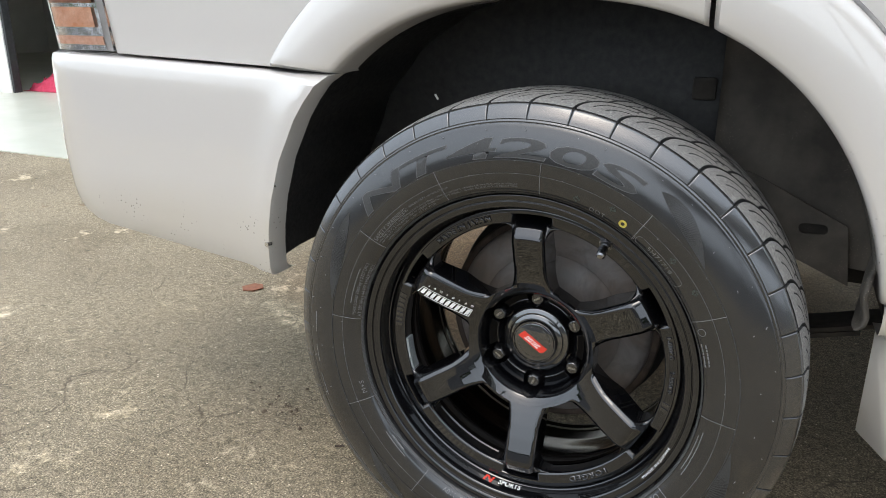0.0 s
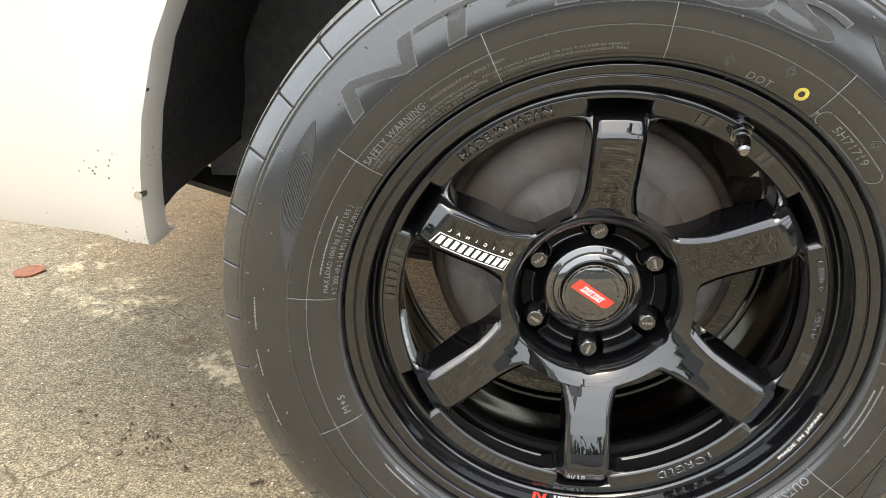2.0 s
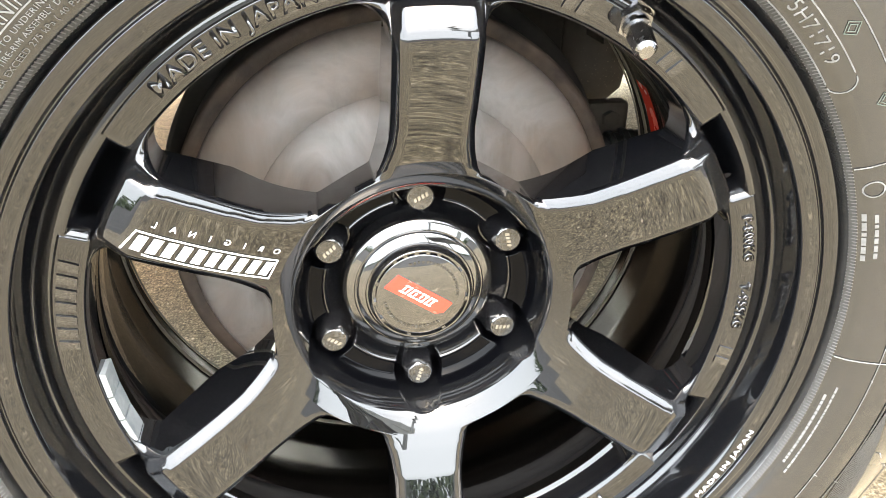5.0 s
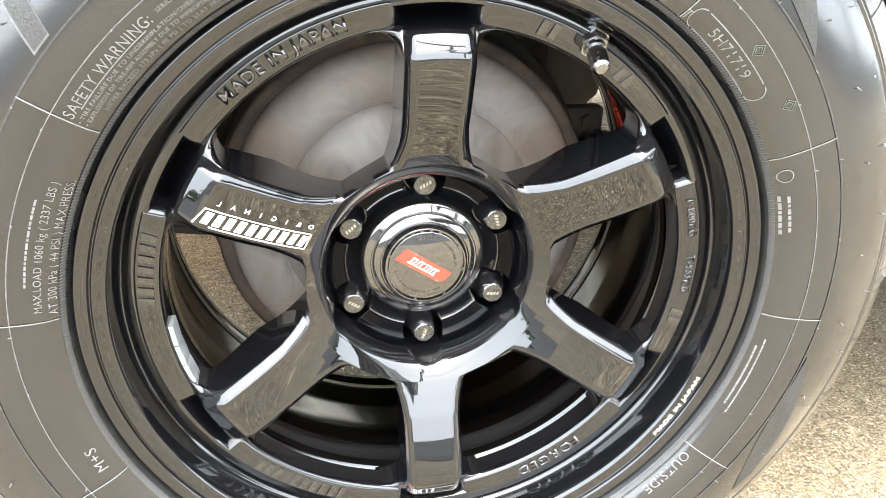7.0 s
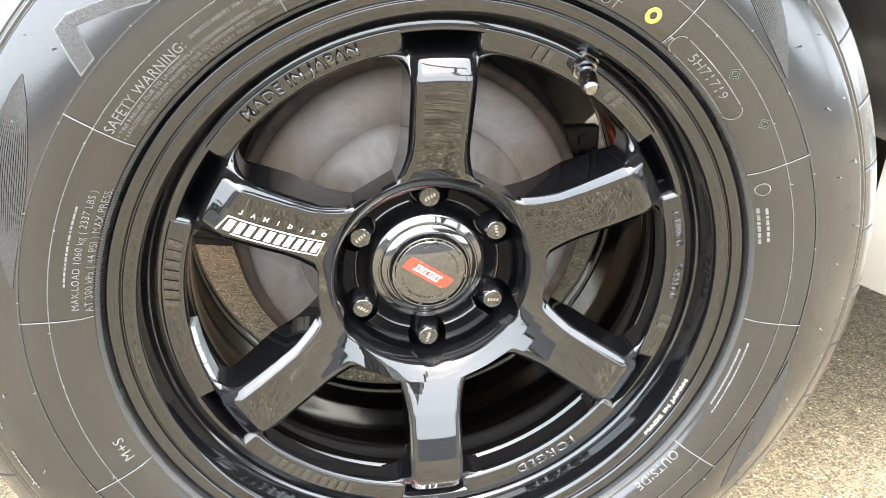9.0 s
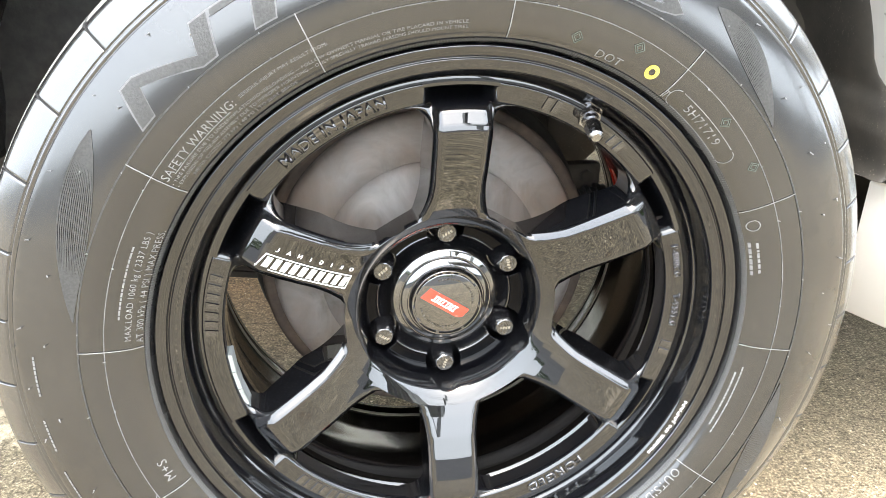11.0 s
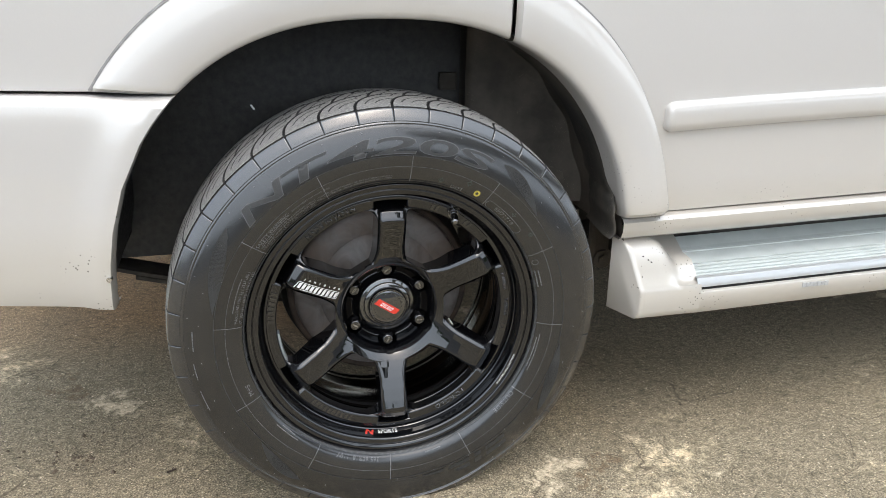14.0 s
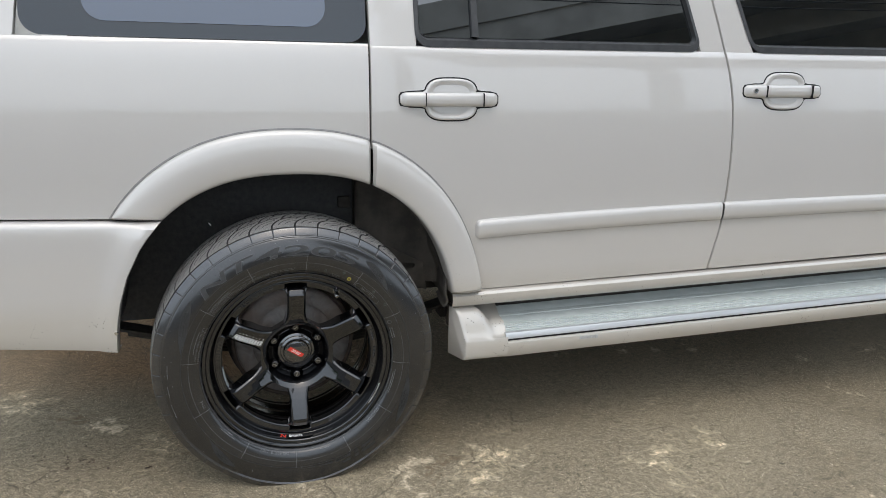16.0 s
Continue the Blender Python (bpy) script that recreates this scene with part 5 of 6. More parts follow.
def tyre_mesh():
    V, F, I = [], [], []

    def add(v, f, m):
        F.extend(np.asarray(f) + len(V))
        I.extend([m] * len(f))
        V.extend(v)

    v, f = revolve(np.vstack([SIDEWALL, SHOULDER[1:]]), 300)
    add(v, f, 0)
    wide = len(SIDEWALL) + len(SHOULDER) - 1
    edge = np.arange(len(f)) % (wide - 1) >= len(SIDEWALL) - 1
    I[-len(f):] = np.where(edge, 3, 0).tolist()
    back = [(0.3564, 0.1513), (0.350, 0.154), (0.32, 0.164), (0.29, 0.163), (0.262, 0.152), (0.250, 0.135), (0.235, 0.13), (0.232, -0.05), (0.250, -0.072)]
    v, f = revolve(back, 120)
    add(v, f, 0)
    # tread: grooves are cut as real dents, in rows of arches like fish scales
    crown = smooth_profile(CROWN, 9)
    d = np.r_[0, np.cumsum(np.hypot(*np.diff(crown, axis=0).T))]
    even = d[-1] * np.linspace(0, 1, 200) ** 1.3
    crown = np.stack([np.interp(even, d, crown[:, 0]), np.interp(even, d, crown[:, 1])], 1)
    count, blocks = 2640, 40
    pitch = 2 * np.pi / blocks
    th = np.linspace(0, 2 * np.pi, count, endpoint=False)
    u = np.degrees(th[: count // blocks * 2])[:, None] * 0.0065      # metres along the tread, over two blocks
    y = crown[None, :, 1]
    step = np.degrees(pitch) * 0.0065

    def stroke(points, half, depth, inset=0.0, shift=0.0):
        """Depth of a groove that follows the points (degrees along, metres across), in every block."""
        pts = [((a + shift) * 0.0065, b + inset) for a, b in points]
        best = np.full((u.shape[0], y.shape[1]), 9.0)
        for k in range(-4, 4):
            for (x0, y0), (x1, y1) in zip(pts, pts[1:]):
                dx, dy = x1 - x0, y1 - y0
                f = np.clip(((u - x0 - k * step) * dx + (y - y0) * dy) / (dx * dx + dy * dy), 0, 1)
                best = np.minimum(best, np.hypot(u - x0 - k * step - f * dx, y - y0 - f * dy))
        return depth * np.clip((half - best) / 0.0011 + 0.5, 0, 1)

    def scale(size, phi0, phi1):
        """A quarter of an ellipse that leaves the shoulder square and bends over along the tread, like the rim of a fish scale."""
        turn = np.radians(np.linspace(phi0, phi1, 12))
        return [(10.5 - 10.5 * size * math.cos(f), -0.0745 + 0.080 * size * math.sin(f)) for f in turn]

    g = np.maximum(stroke([(0.0, -0.0893), (0.0, -0.0745)], 0.0006, 0.0035), stroke(scale(1.0, 2, 98), 0.0015, 0.006))
    for size, phi0 in ((0.78, 22), (0.56, 30)):
        g = np.maximum(g, stroke(scale(size, phi0, 92), 0.0004, 0.0025))
    for inset, shift in ((0.055, 4.5), (0.095, 1.5)):
        g = np.maximum(g, stroke(scale(1.0, 12, 98), 0.0015, 0.006, inset, shift))
        for size in (0.72, 0.46):
            g = np.maximum(g, stroke(scale(size, 18, 92), 0.0004, 0.0025, inset, shift))
    g = np.tile(g[: count // blocks], (blocks, 1))
    g = np.maximum(g, 0.006 * np.clip((0.003 - np.abs(y - 0.050)) / 0.001, 0, 1) + 0 * g)
    th = th[:, None]
    r = crown[None, :, 0] - g
    P = np.stack([r * np.sin(th), y + 0 * th, ZC + r * np.cos(th)], -1).reshape(-1, 3)
    n = crown.shape[0]
    tread_face = (crown[:-1, 1] > -0.0735)
    f = grid_faces(count, n, True)
    add(P, f, 0)
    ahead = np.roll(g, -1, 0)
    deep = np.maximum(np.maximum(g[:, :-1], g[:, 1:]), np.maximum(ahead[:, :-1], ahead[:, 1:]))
    # groove faces go near-black: the shade of the cut is put into their colour
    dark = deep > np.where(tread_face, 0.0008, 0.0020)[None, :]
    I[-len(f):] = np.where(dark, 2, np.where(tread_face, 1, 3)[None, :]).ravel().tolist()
    V = np.array(V)
    # the tyre's weight flattens it on the ground
    low = V[:, 2] < 0.0
    V[low, 2] = 0.0
    near = (V[:, 2] < 0.05) & (V[:, 1] < 0)
    V[near, 1] -= 0.010 * (1 - V[near, 2] / 0.05) * np.clip(-V[near, 1] / 0.09, 0, 1)
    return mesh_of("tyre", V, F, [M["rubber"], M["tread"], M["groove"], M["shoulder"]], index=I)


tyre = put("tyre", tyre_mesh(), wheel, "black road tyre with moulded sidewall lettering")

# ---- the ground and what stands round the car ----
def sheet(name, x0, x1, y0, y1, z, material, label, category="ground"):
    me = mesh_of(name, [(x0, y0, z), (x1, y0, z), (x1, y1, z), (x0, y1, z)], [(0, 1, 2, 3)], material, smooth=False)
    return tagged(put(name, me), label, category, kind="structure")


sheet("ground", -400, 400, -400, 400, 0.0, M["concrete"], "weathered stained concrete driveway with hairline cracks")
# unseen asphalt, added so that tyre and lacquer mirror darker ground
sheet("road", -400, 400, -400, -2.5, 0.004, plain("added_dark_asphalt", (0.035, 0.035, 0.034), (0.075, 0.073, 0.070), 0.9, 2.0, bump=0.5, bscale=90.0), "unseen dark asphalt, added to darken what the wheel mirrors", "road")
bm = bmesh.new()
box(bm, (-14, 1.96, -0.05), (7, 9.0, 0.006))
tagged(part("garage_floor", bm, M["floor"], None), "smooth pale green sealed garage floor", "floor", kind="structure")
bm = bmesh.new()
box(bm, (-12.0, 4.05, 0.006), (-6.56, 4.11, 3.2))
tagged(part("wall_front", bm, M["wall"], None), "white rendered wall beside the garage opening", "wall", kind="structure")
# unseen wall, added to close the far side against low sky light
bm = bmesh.new()
box(bm, (-2.2, 4.05, 0.006), (6.5, 4.25, 3.2))
tagged(part("wall_side", bm, M["wall"], None), "unseen white house wall, added to close the far side", "wall", kind="structure")
bm = bmesh.new()
box(bm, (-6.56, 4.05, 2.5), (-2.2, 4.11, 3.2))
tagged(part("lintel", bm, M["wall"], None), "white beam over the garage opening", "wall", kind="structure")
bm = bmesh.new()
box(bm, (-12, 8.8, 0.006), (6.5, 9.0, 3.2))
box(bm, (-12, 4.11, 0.006), (-11.8, 8.8, 3.2))
box(bm, (6.3, 4.11, 0.006), (6.5, 8.8, 3.2))
tagged(part("wall_back", bm, M["bridge"], None), "dim grey walls inside the garage", "wall", kind="structure")
bm = bmesh.new()
box(bm, (-12, 4.0, 3.2), (6.5, 9.0, 3.35))
tagged(part("ceiling", bm, M["bridge"], None), "garage roof slab", "ceiling", kind="structure")

# red cloth on the floor beside the opening
P, n = [], 22
rng = random.Random(7)
for i in range(n):
    for j in range(n):
        u, v = i / (n - 1) - 0.5, j / (n - 1) - 0.5
        h = max(0.0, 1 - (u * u + v * v) * 4) ** 0.7
        z = 0.010 + h * (0.10 + 0.16 * noise.noise((u * 5, v * 5, 1.3)) + 0.09 * abs(noise.noise((u * 13, v * 13, 4.0))))
        P.append((-6.35 + u * 0.62 + 0.1 * noise.noise((u * 4, v * 4, 9)), 4.42 + v * 0.40, max(0.008, z)))
tagged(put("red_cloth", mesh_of("red_cloth", P, grid_faces(n, n), M["cloth"])), "crumpled red cloth lying on the garage floor", "cloth")


def door_edge():
    bm = bmesh.new()
    box(bm, (-6.56, 4.06, 0.006), (-6.53, 4.14, 2.5), 0.004)
    part("door_frame", bm, M["trim"], None)
    ob = bpy.data.objects["door_frame"]
    tagged(ob, "dark metal frame of the garage opening", "frame", kind="structure")


door_edge()

# dim white car tail inside the garage
shed_car = tagged(new("parked_car"), "white car standing in the dim garage", "car")
bm = bmesh.new()
box(bm, (-6.3, 6.6, 0.30), (-4.5, 8.3, 0.75), 0.10, 4)
part("bumper", bm, M["paint"], shed_car, smooth=True)
bm = bmesh.new()
box(bm, (-6.2, 6.75, 0.72), (-4.6, 8.3, 1.5), 0.12, 4)
part("body", bm, M["paint"], shed_car, smooth=True)
for x in (-6.0, -4.8):
    bm = bmesh.new()
    tube(bm, (x - 0.1, 7.2, 0.31), (x + 0.1, 7.2, 0.31), 0.305, None, 32)
    part("tyre", bm, M["rubber"], shed_car)

# brick-red leaf on the concrete
bm = bmesh.new()
prism(bm, [(-0.030, -0.006), (-0.012, -0.016), (0.016, -0.013), (0.032, 0.002), (0.012, 0.014), (-0.014, 0.012)], 0.003, lambda u, v, w: (-1.137 + u * 1.1, 0.741 + v * 2.2, 0.001 + w + 0.006 * abs(u) * 8))
tagged(part("dry_leaf", bm, M["leaf"], None), "dry reddish-brown leaf lying on the concrete", "leaf")

# dark soil crumbs and a bit of twig lying on the concrete
rng = random.Random(33)
V, F = [], []
for k in range(45):
    r, a = abs(rng.gauss(0, 0.045)), rng.uniform(0, 2 * math.pi)
    size = rng.uniform(0.0012, 0.0045) * (1.6 if rng.random() < 0.12 else 1.0)
    c = Vector((-0.616 + 1.5 * r * math.cos(a), 0.177 + r * math.sin(a), size * 0.45))
    ring = [c + Vector((size * rng.uniform(0.7, 1.2) * math.cos(t), size * rng.uniform(0.7, 1.2) * math.sin(t), rng.uniform(-0.3, 0.2) * size)) for t in (0, 1.26, 2.51, 3.77, 5.03)]
    n = len(V)
    V += ring + [c + Vector((rng.uniform(-0.3, 0.3) * size, rng.uniform(-0.3, 0.3) * size, size * 0.8)), c - Vector((0, 0, size * 0.45))]
    for i in range(5):
        F += [(n + i, n + (i + 1) % 5, n + 5), (n + (i + 1) % 5, n + i, n + 6)]
tagged(put("soil_crumbs", mesh_of("soil_crumbs", V, F, plain("dry_soil", (0.07, 0.052, 0.035), (0.17, 0.125, 0.085), 0.9, 150.0), smooth=False)), "few brown soil crumbs scattered on the concrete", "soil", kind="stuff")
bm = bmesh.new()
tube(bm, (-0.423 - 0.008, 0.087 - 0.003, 0.0022), (-0.423 + 0.010, 0.087 + 0.004, 0.0030), 0.0022, 0.0016, 8)
tube(bm, (-0.423 + 0.001, 0.087, 0.0026), (-0.423 + 0.004, 0.087 + 0.008, 0.0040), 0.0014, 0.0009, 7)
tagged(part("twig", bm, M["rust_dark"], None), "short dark bit of twig on the concrete", "twig")

# far treeline on the open side of the drive, mirrored by glass and lacquer
rng = random.Random(21)
V, F = [], []
for k in range(420):
    far = rng.uniform(36, 54)
    bearing = radians(188 + 164 * (k + rng.random()) / 420)
    cx, cy = far * math.cos(bearing), far * math.sin(bearing)
    top, spread = rng.uniform(0.9, 1.9) + (1.2 if rng.random() < 0.08 else 0), rng.uniform(0.6, 1.1)
    for i in range(26):
        u, v, w = rng.gauss(0, 0.42), rng.gauss(0, 0.42), rng.random() ** 0.8
        c = Vector((cx + u * spread, cy + v * spread, 0.15 + w * top * (1 - 0.25 * math.hypot(u, v))))
        n = Vector((rng.uniform(-1, 1), rng.uniform(-1, 1), rng.uniform(-1, 1))).normalized()
        e = n.orthogonal().normalized() * rng.uniform(0.18, 0.36)
        f = n.cross(e) * rng.uniform(0.5, 0.9)
        V += [c - e, c - f * 0.6, c + e, c + f]
        F.append((len(V) - 4, len(V) - 3, len(V) - 2, len(V) - 1))
tagged(put("treeline", mesh_of("treeline", V, F, plain("far_foliage", (0.045, 0.075, 0.022), (0.10, 0.14, 0.045), 0.6, 0.6), smooth=False)), "ragged line of green bushes far across the open ground", "bushes", kind="stuff")

# what the glass and lacquer mirror: an elevated road, a pole and its wires
road = tagged(new("elevated_road"), "stained concrete elevated road on piers across the street", "bridge")
axis = Matrix.Translation((16.8, -30.0, 0)) @ Matrix.Rotation(radians(28), 4, "Z")
for name, lo, hi in (("deck", (-7, -9.9, 12.9), (60, 9.9, 13.3)), ("parapet", (-7, 9.7, 13.3), (60, 10.0, 14.5)), ("parapet", (-7, -10.0, 13.3), (60, -9.7, 14.5)), ("girder", (-7, 9.2, 12.2), (60, 9.95, 12.9)), ("girder", (-7, 6.2, 11.9), (60, 7.0, 12.9)), ("girder", (-7, 2.5, 11.9), (60, 3.3, 12.9)), ("girder", (-7, -3.3, 11.9), (60, -2.5, 12.9)), ("girder", (-7, -7.0, 11.9), (60, -6.2, 12.9)), ("girder", (-7, -9.95, 12.2), (60, -9.2, 12.9))):
    bm = bmesh.new()
    box(bm, lo, hi)
    part(name, bm, M["bridge"], road).matrix_local = axis
for x in (3, 27, 51):
    bm = bmesh.new()
    box(bm, (x - 0.7, -1.0, 0), (x + 0.7, 1.0, 10.6), 0.1)
    box(bm, (x - 0.9, -8.0, 10.6), (x + 0.9, 8.0, 11.9), 0.1)
    part("pier", bm, M["bridge"], road).matrix_local = axis
pole = tagged(new("utility_pole"), "grey concrete utility pole with crossarms", "pole")
bm = bmesh.new()
tube(bm, (2.6, -9.6, 0), (2.6, -9.6, 8.5), 0.16, 0.10, 16)
part("post", bm, M["wood"], pole, smooth=True)
for z in (6.9, 8.0):
    bm = bmesh.new()
    box(bm, (2.52, -10.4, z), (2.68, -8.6, z + 0.1))
    part("crossarm", bm, M["wood"], pole)
    for y in (-10.2, -9.9, -9.1, -8.8):
        bm = bmesh.new()
        tube(bm, (2.6, y, z + 0.1), (2.6, y, z + 0.28), 0.05, 0.03, 12)
        part("insulator", bm, M["trim"], pole)
        P = []
        for i in range(41):
            x = -30 + 60 * i / 40
            s = 0.9 * ((x - 2.6) / 30) ** 2
            for k in range(4):
                t = k * math.pi / 2
                P.append((x, y + 0.012 * math.cos(t), z + 0.28 + s + 0.012 * math.sin(t)))
        put("wire", mesh_of("wire", P, grid_faces(41, 4, close_m=True), M["trim"]), pole)

# ---- writing and marks on the wheel and the tyre ----


def glyph(ch, width, height, extra=0.0):
    """One letter, fitted into a box of this size."""
    bm = text_mesh(ch, 1.0, extra)
    xs, ys = [v.co.x for v in bm.verts], [v.co.y for v in bm.verts]
    for v in bm.verts:
        v.co.x = ((v.co.x - min(xs)) / (max(xs) - min(xs)) - 0.5) * width
        v.co.y = ((v.co.y - min(ys)) / (max(ys) - min(ys)) - 0.5) * height
    return bm


# the tyre's large hatched designation, letter by letter
for ch, a, w in zip("NT420S", (-41.3, -27.2, -13.0, 0.2, 12.6, 24.0), (0.078, 0.080, 0.076, 0.074, 0.066, 0.062)):
    big = part("sidewall_letter", wrap(glyph(ch, w, 0.0275, 0.02), 0.3200, a, side_of_tyre, 0.0003, tilt=0.45, cut=0.006), M["rubber_edge"], wheel)
    part("letter_hatching", wrap(glyph(ch, w - 0.0030, 0.0252, 0.012), 0.3200, a, side_of_tyre, 0.0007, tilt=0.45, cut=0.006), M["rubber_hatch"], wheel)

# maker's mark at the foot, as plain blocks
bm = bmesh.new()
for a0, a1 in ((140.5, 148.5), (150.5, 153.0), (155.0, 163.0), (165.0, 172.5), (174.5, 183.5)):
    n = 6
    lo = [bm.verts.new((0, 0, 0)) for _ in range(n + 1)]
    hi = [bm.verts.new((0, 0, 0)) for _ in range(n + 1)]
    for k in range(n + 1):
        a = radians(a0 + (a1 - a0) * k / n)
        for v, r, lean in ((lo[k], 0.3085, -0.012), (hi[k], 0.3295, 0.012)):
            v.co = (r * math.sin(a + lean), side_of_tyre(r) - 0.0006, ZC + r * math.cos(a + lean))
    for k in range(n):
        bm.faces.new((lo[k], lo[k + 1], hi[k + 1], hi[k]))
part("maker_mark", bm, M["rubber_hatch"], wheel, "hatched blocks of the maker's mark")


def write(body, r, a, size, material, surface, name="writing", out=0.0004, tops_out=True, wide=1.0, thick=0.0, tilt=0.0, extra=0.0):
    return part(name, wrap(text_mesh(body, size, extra), r, a, surface, out, tops_out, tilt, wide, thick, 0.02), material, wheel)


T, RR = side_of_tyre, M["rubber_raised"]
write("SAFETY WARNING:", 0.2768, -46.0, 0.0090, RR, T, wide=0.92)
bm = bmesh.new()
for k in range(10):
    quad = [(r, radians(-52.2 + 1.26 * (k + e))) for r, e in ((0.2729, 0), (0.2729, 1), (0.2736, 1), (0.2736, 0))]
    bm.faces.new([bm.verts.new((r * math.sin(t), T(r) - 0.0005, ZC + r * math.cos(t))) for r, t in quad])
part("underline", bm, RR, wheel)
write("SERIOUS INJURY MAY RESULT FROM:", 0.2772, -29.8, 0.0036, RR, T, wide=1.12)
write("• TIRE FAILURE DUE TO UNDERINFLATION/OVERLOADING -- FOLLOW OWNER'S MANUAL OR TIRE PLACARD IN VEHICLE.", 0.2702, -27.6, 0.0034, RR, T, wide=1.24)
write("• EXPLOSION OF TIRE-RIM ASSEMBLY DUE TO IMPROPER MOUNTING -- ONLY SPECIALLY TRAINED PERSONS SHOULD MOUNT TIRES.", 0.2664, -27.6, 0.0034, RR, T, wide=1.12)
write("NEVER EXCEED 275 kPa ( 40 PSI ) TO SEAT BEADS", 0.2624, -40.0, 0.0034, RR, T, wide=1.25)
write("MAX.LOAD 1060 kg ( 2337 LBS )", 0.2690, -72.5, 0.0064, RR, T, wide=0.98)
write("AT 300 kPa ( 44 PSI ) MAX.PRESS.", 0.2612, -72.5, 0.0064, RR, T, wide=0.98)
write("M+S", 0.2690, -109.3, 0.0105, RR, T, wide=1.1)
write("OUTSIDE", 0.2650, 131.0, 0.0105, RR, T, wide=1.12)
write("265/60R18  110V", 0.2650, 196.5, 0.0100, RR, T, wide=1.05)
write("DOT", 0.2630, 22.7, 0.0085, RR, T, wide=1.2)
write("T", 0.2625, 35.2, 0.0085, RR, T)
write("5H71719", 0.2650, 44.4, 0.0092, RR, T, wide=1.22)
for rows, r, a, step, size in (
    ([(0.062, 0.0)], 0.2758, -72.0, 0.003, 0.0013),
    ([(0.036, 0.0)], 0.3365, -88.0, 0.003, 0.0016), ([(0.03, 0.0)], 0.3395, -97.5, 0.003, 0.0016), ([(0.04, 0.0)], 0.342, -107.0, 0.003, 0.0016),
    ([(0.032, 0.002), (0.034, -0.0035)], 0.2650, 75.0, 0.004, 0.0020),
    ([(0.075, 0.002), (0.06, -0.002)], 0.2650, 107.0, 0.003, 0.0013),
    ([(0.050, 0.002), (0.03, -0.003)], 0.2660, -132.5, 0.003, 0.0016),
    ([(0.030, 0.0)], 0.2650, 166.0, 0.003, 0.0022),
):
    part("small_print", wrap(bars(bmesh.new(), rows, step, size), r, a, T, 0.0004), RR, wheel)


def arc_line(bm, r, a0, a1, width, surface, out=0.0005):
    n = max(4, int(abs(a1 - a0) / 1.5))
    lo, hi = [], []
    for k in range(n + 1):
        a = radians(a0 + (a1 - a0) * k / n)
        for row, rr in ((lo, r - width / 2), (hi, r + width / 2)):
            row.append(bm.verts.new((rr * math.sin(a), surface(rr) - out, ZC + rr * math.cos(a))))
    for k in range(n):
        bm.faces.new((lo[k], lo[k + 1], hi[k + 1], hi[k]))


bm = bmesh.new()
arc_line(bm, 0.2855, -180, 180, 0.0007, T)
part("mould_line", bm, M["rubber_edge"], wheel)
bm = bmesh.new()
arc_line(bm, 0.3035, -180, 180, 0.0012, T, 0.0006)
part("mould_line", bm, M["rubber_hatch"], wheel)
bm = bmesh.new()
arc_line(bm, 0.2565, -180, 180, 0.0024, T, 0.0012)
part("rim_protector", bm, M["rubber_hatch"], wheel, "fine ribbed ring beside the rim")
for k in range(12):
    a = radians(-113.7 + 29.7 * k)
    bm = bmesh.new()
    pts = np.linspace(0.2590, 0.3040, 8)
    row = []
    for r in pts:
        for off in (-0.00042, 0.00042):
            row.append(bm.verts.new((r * math.sin(a) + off * math.cos(a), T(r) - 0.0007, ZC + r * math.cos(a) - off * math.sin(a))))
    for i in range(7):
        bm.faces.new((row[2 * i], row[2 * i + 2], row[2 * i + 3], row[2 * i + 1]))
    part("mould_tick", bm, M["tick"], wheel)
# lozenge round the date code, small stamps
bm = bmesh.new()
arc_line(bm, 0.2715, 37.5, 51.5, 0.0007, T)
arc_line(bm, 0.2585, 37.5, 51.5, 0.0007, T)
for a in (37.0, 52.0):
    for k in range(8):
        t0, t1 = math.pi * k / 8, math.pi * (k + 1) / 8
        s = -1 if a < 40 else 1
        quad = []
        for tt, rad in ((t0, 0.0062), (t1, 0.0062), (t1, 0.0069), (t0, 0.0069)):
            r = 0.2650 + rad * math.cos(tt)
            aa = radians(a) + s * rad * math.sin(tt) / 0.265
            quad.append(bm.verts.new((r * math.sin(aa), T(r) - 0.0005, ZC + r * math.cos(aa))))
        bm.faces.new(quad)
part("code_frame", bm, RR, wheel)


def round_mark(name, r, a, r0, r1, material, out=0.0006):
    bm = bmesh.new()
    n = 28
    for k in range(n):
        quad = []
        for q, rad in ((k, r0), (k + 1, r0), (k + 1, r1), (k, r1)):
            t = q / n * 2 * math.pi
            rr = r + rad * math.cos(t)
            aa = radians(a) + rad * math.sin(t) / r
            quad.append(bm.verts.new((rr * math.sin(aa), T(rr) - out, ZC + rr * math.cos(aa))))
        bm.faces.new(quad)
    return part(name, bm, material, wheel)


tagged(round_mark("paint_dot", 0.2690, 30.4, 0.0026, 0.0056, M["yellow"]), "yellow ring of paint on the tyre")
round_mark("approval_ring", 0.2665, 67.8, 0.0046, 0.0054, RR)
for r, a in ((0.2690, 16.1), (0.2790, 26.1), (0.279, 46.5), (0.2800, 56.5)):
    bm = bmesh.new()
    for s in (0.0042, 0.0022):
        for k in range(4):
            quad = []
            for q, rad in ((k, s), (k + 1, s), (k + 1, s + 0.0007), (k, s + 0.0007)):
                t = q / 4 * 2 * math.pi
                rr, aa = r + rad * math.cos(t), radians(a) + rad * math.sin(t) / r
                quad.append(bm.verts.new((rr * math.sin(aa), T(rr) - 0.0005, ZC + rr * math.cos(aa))))
            bm.faces.new(quad)
    part("inspection_stamp", bm, M["stamp"], wheel, "faint green diamond stamp")


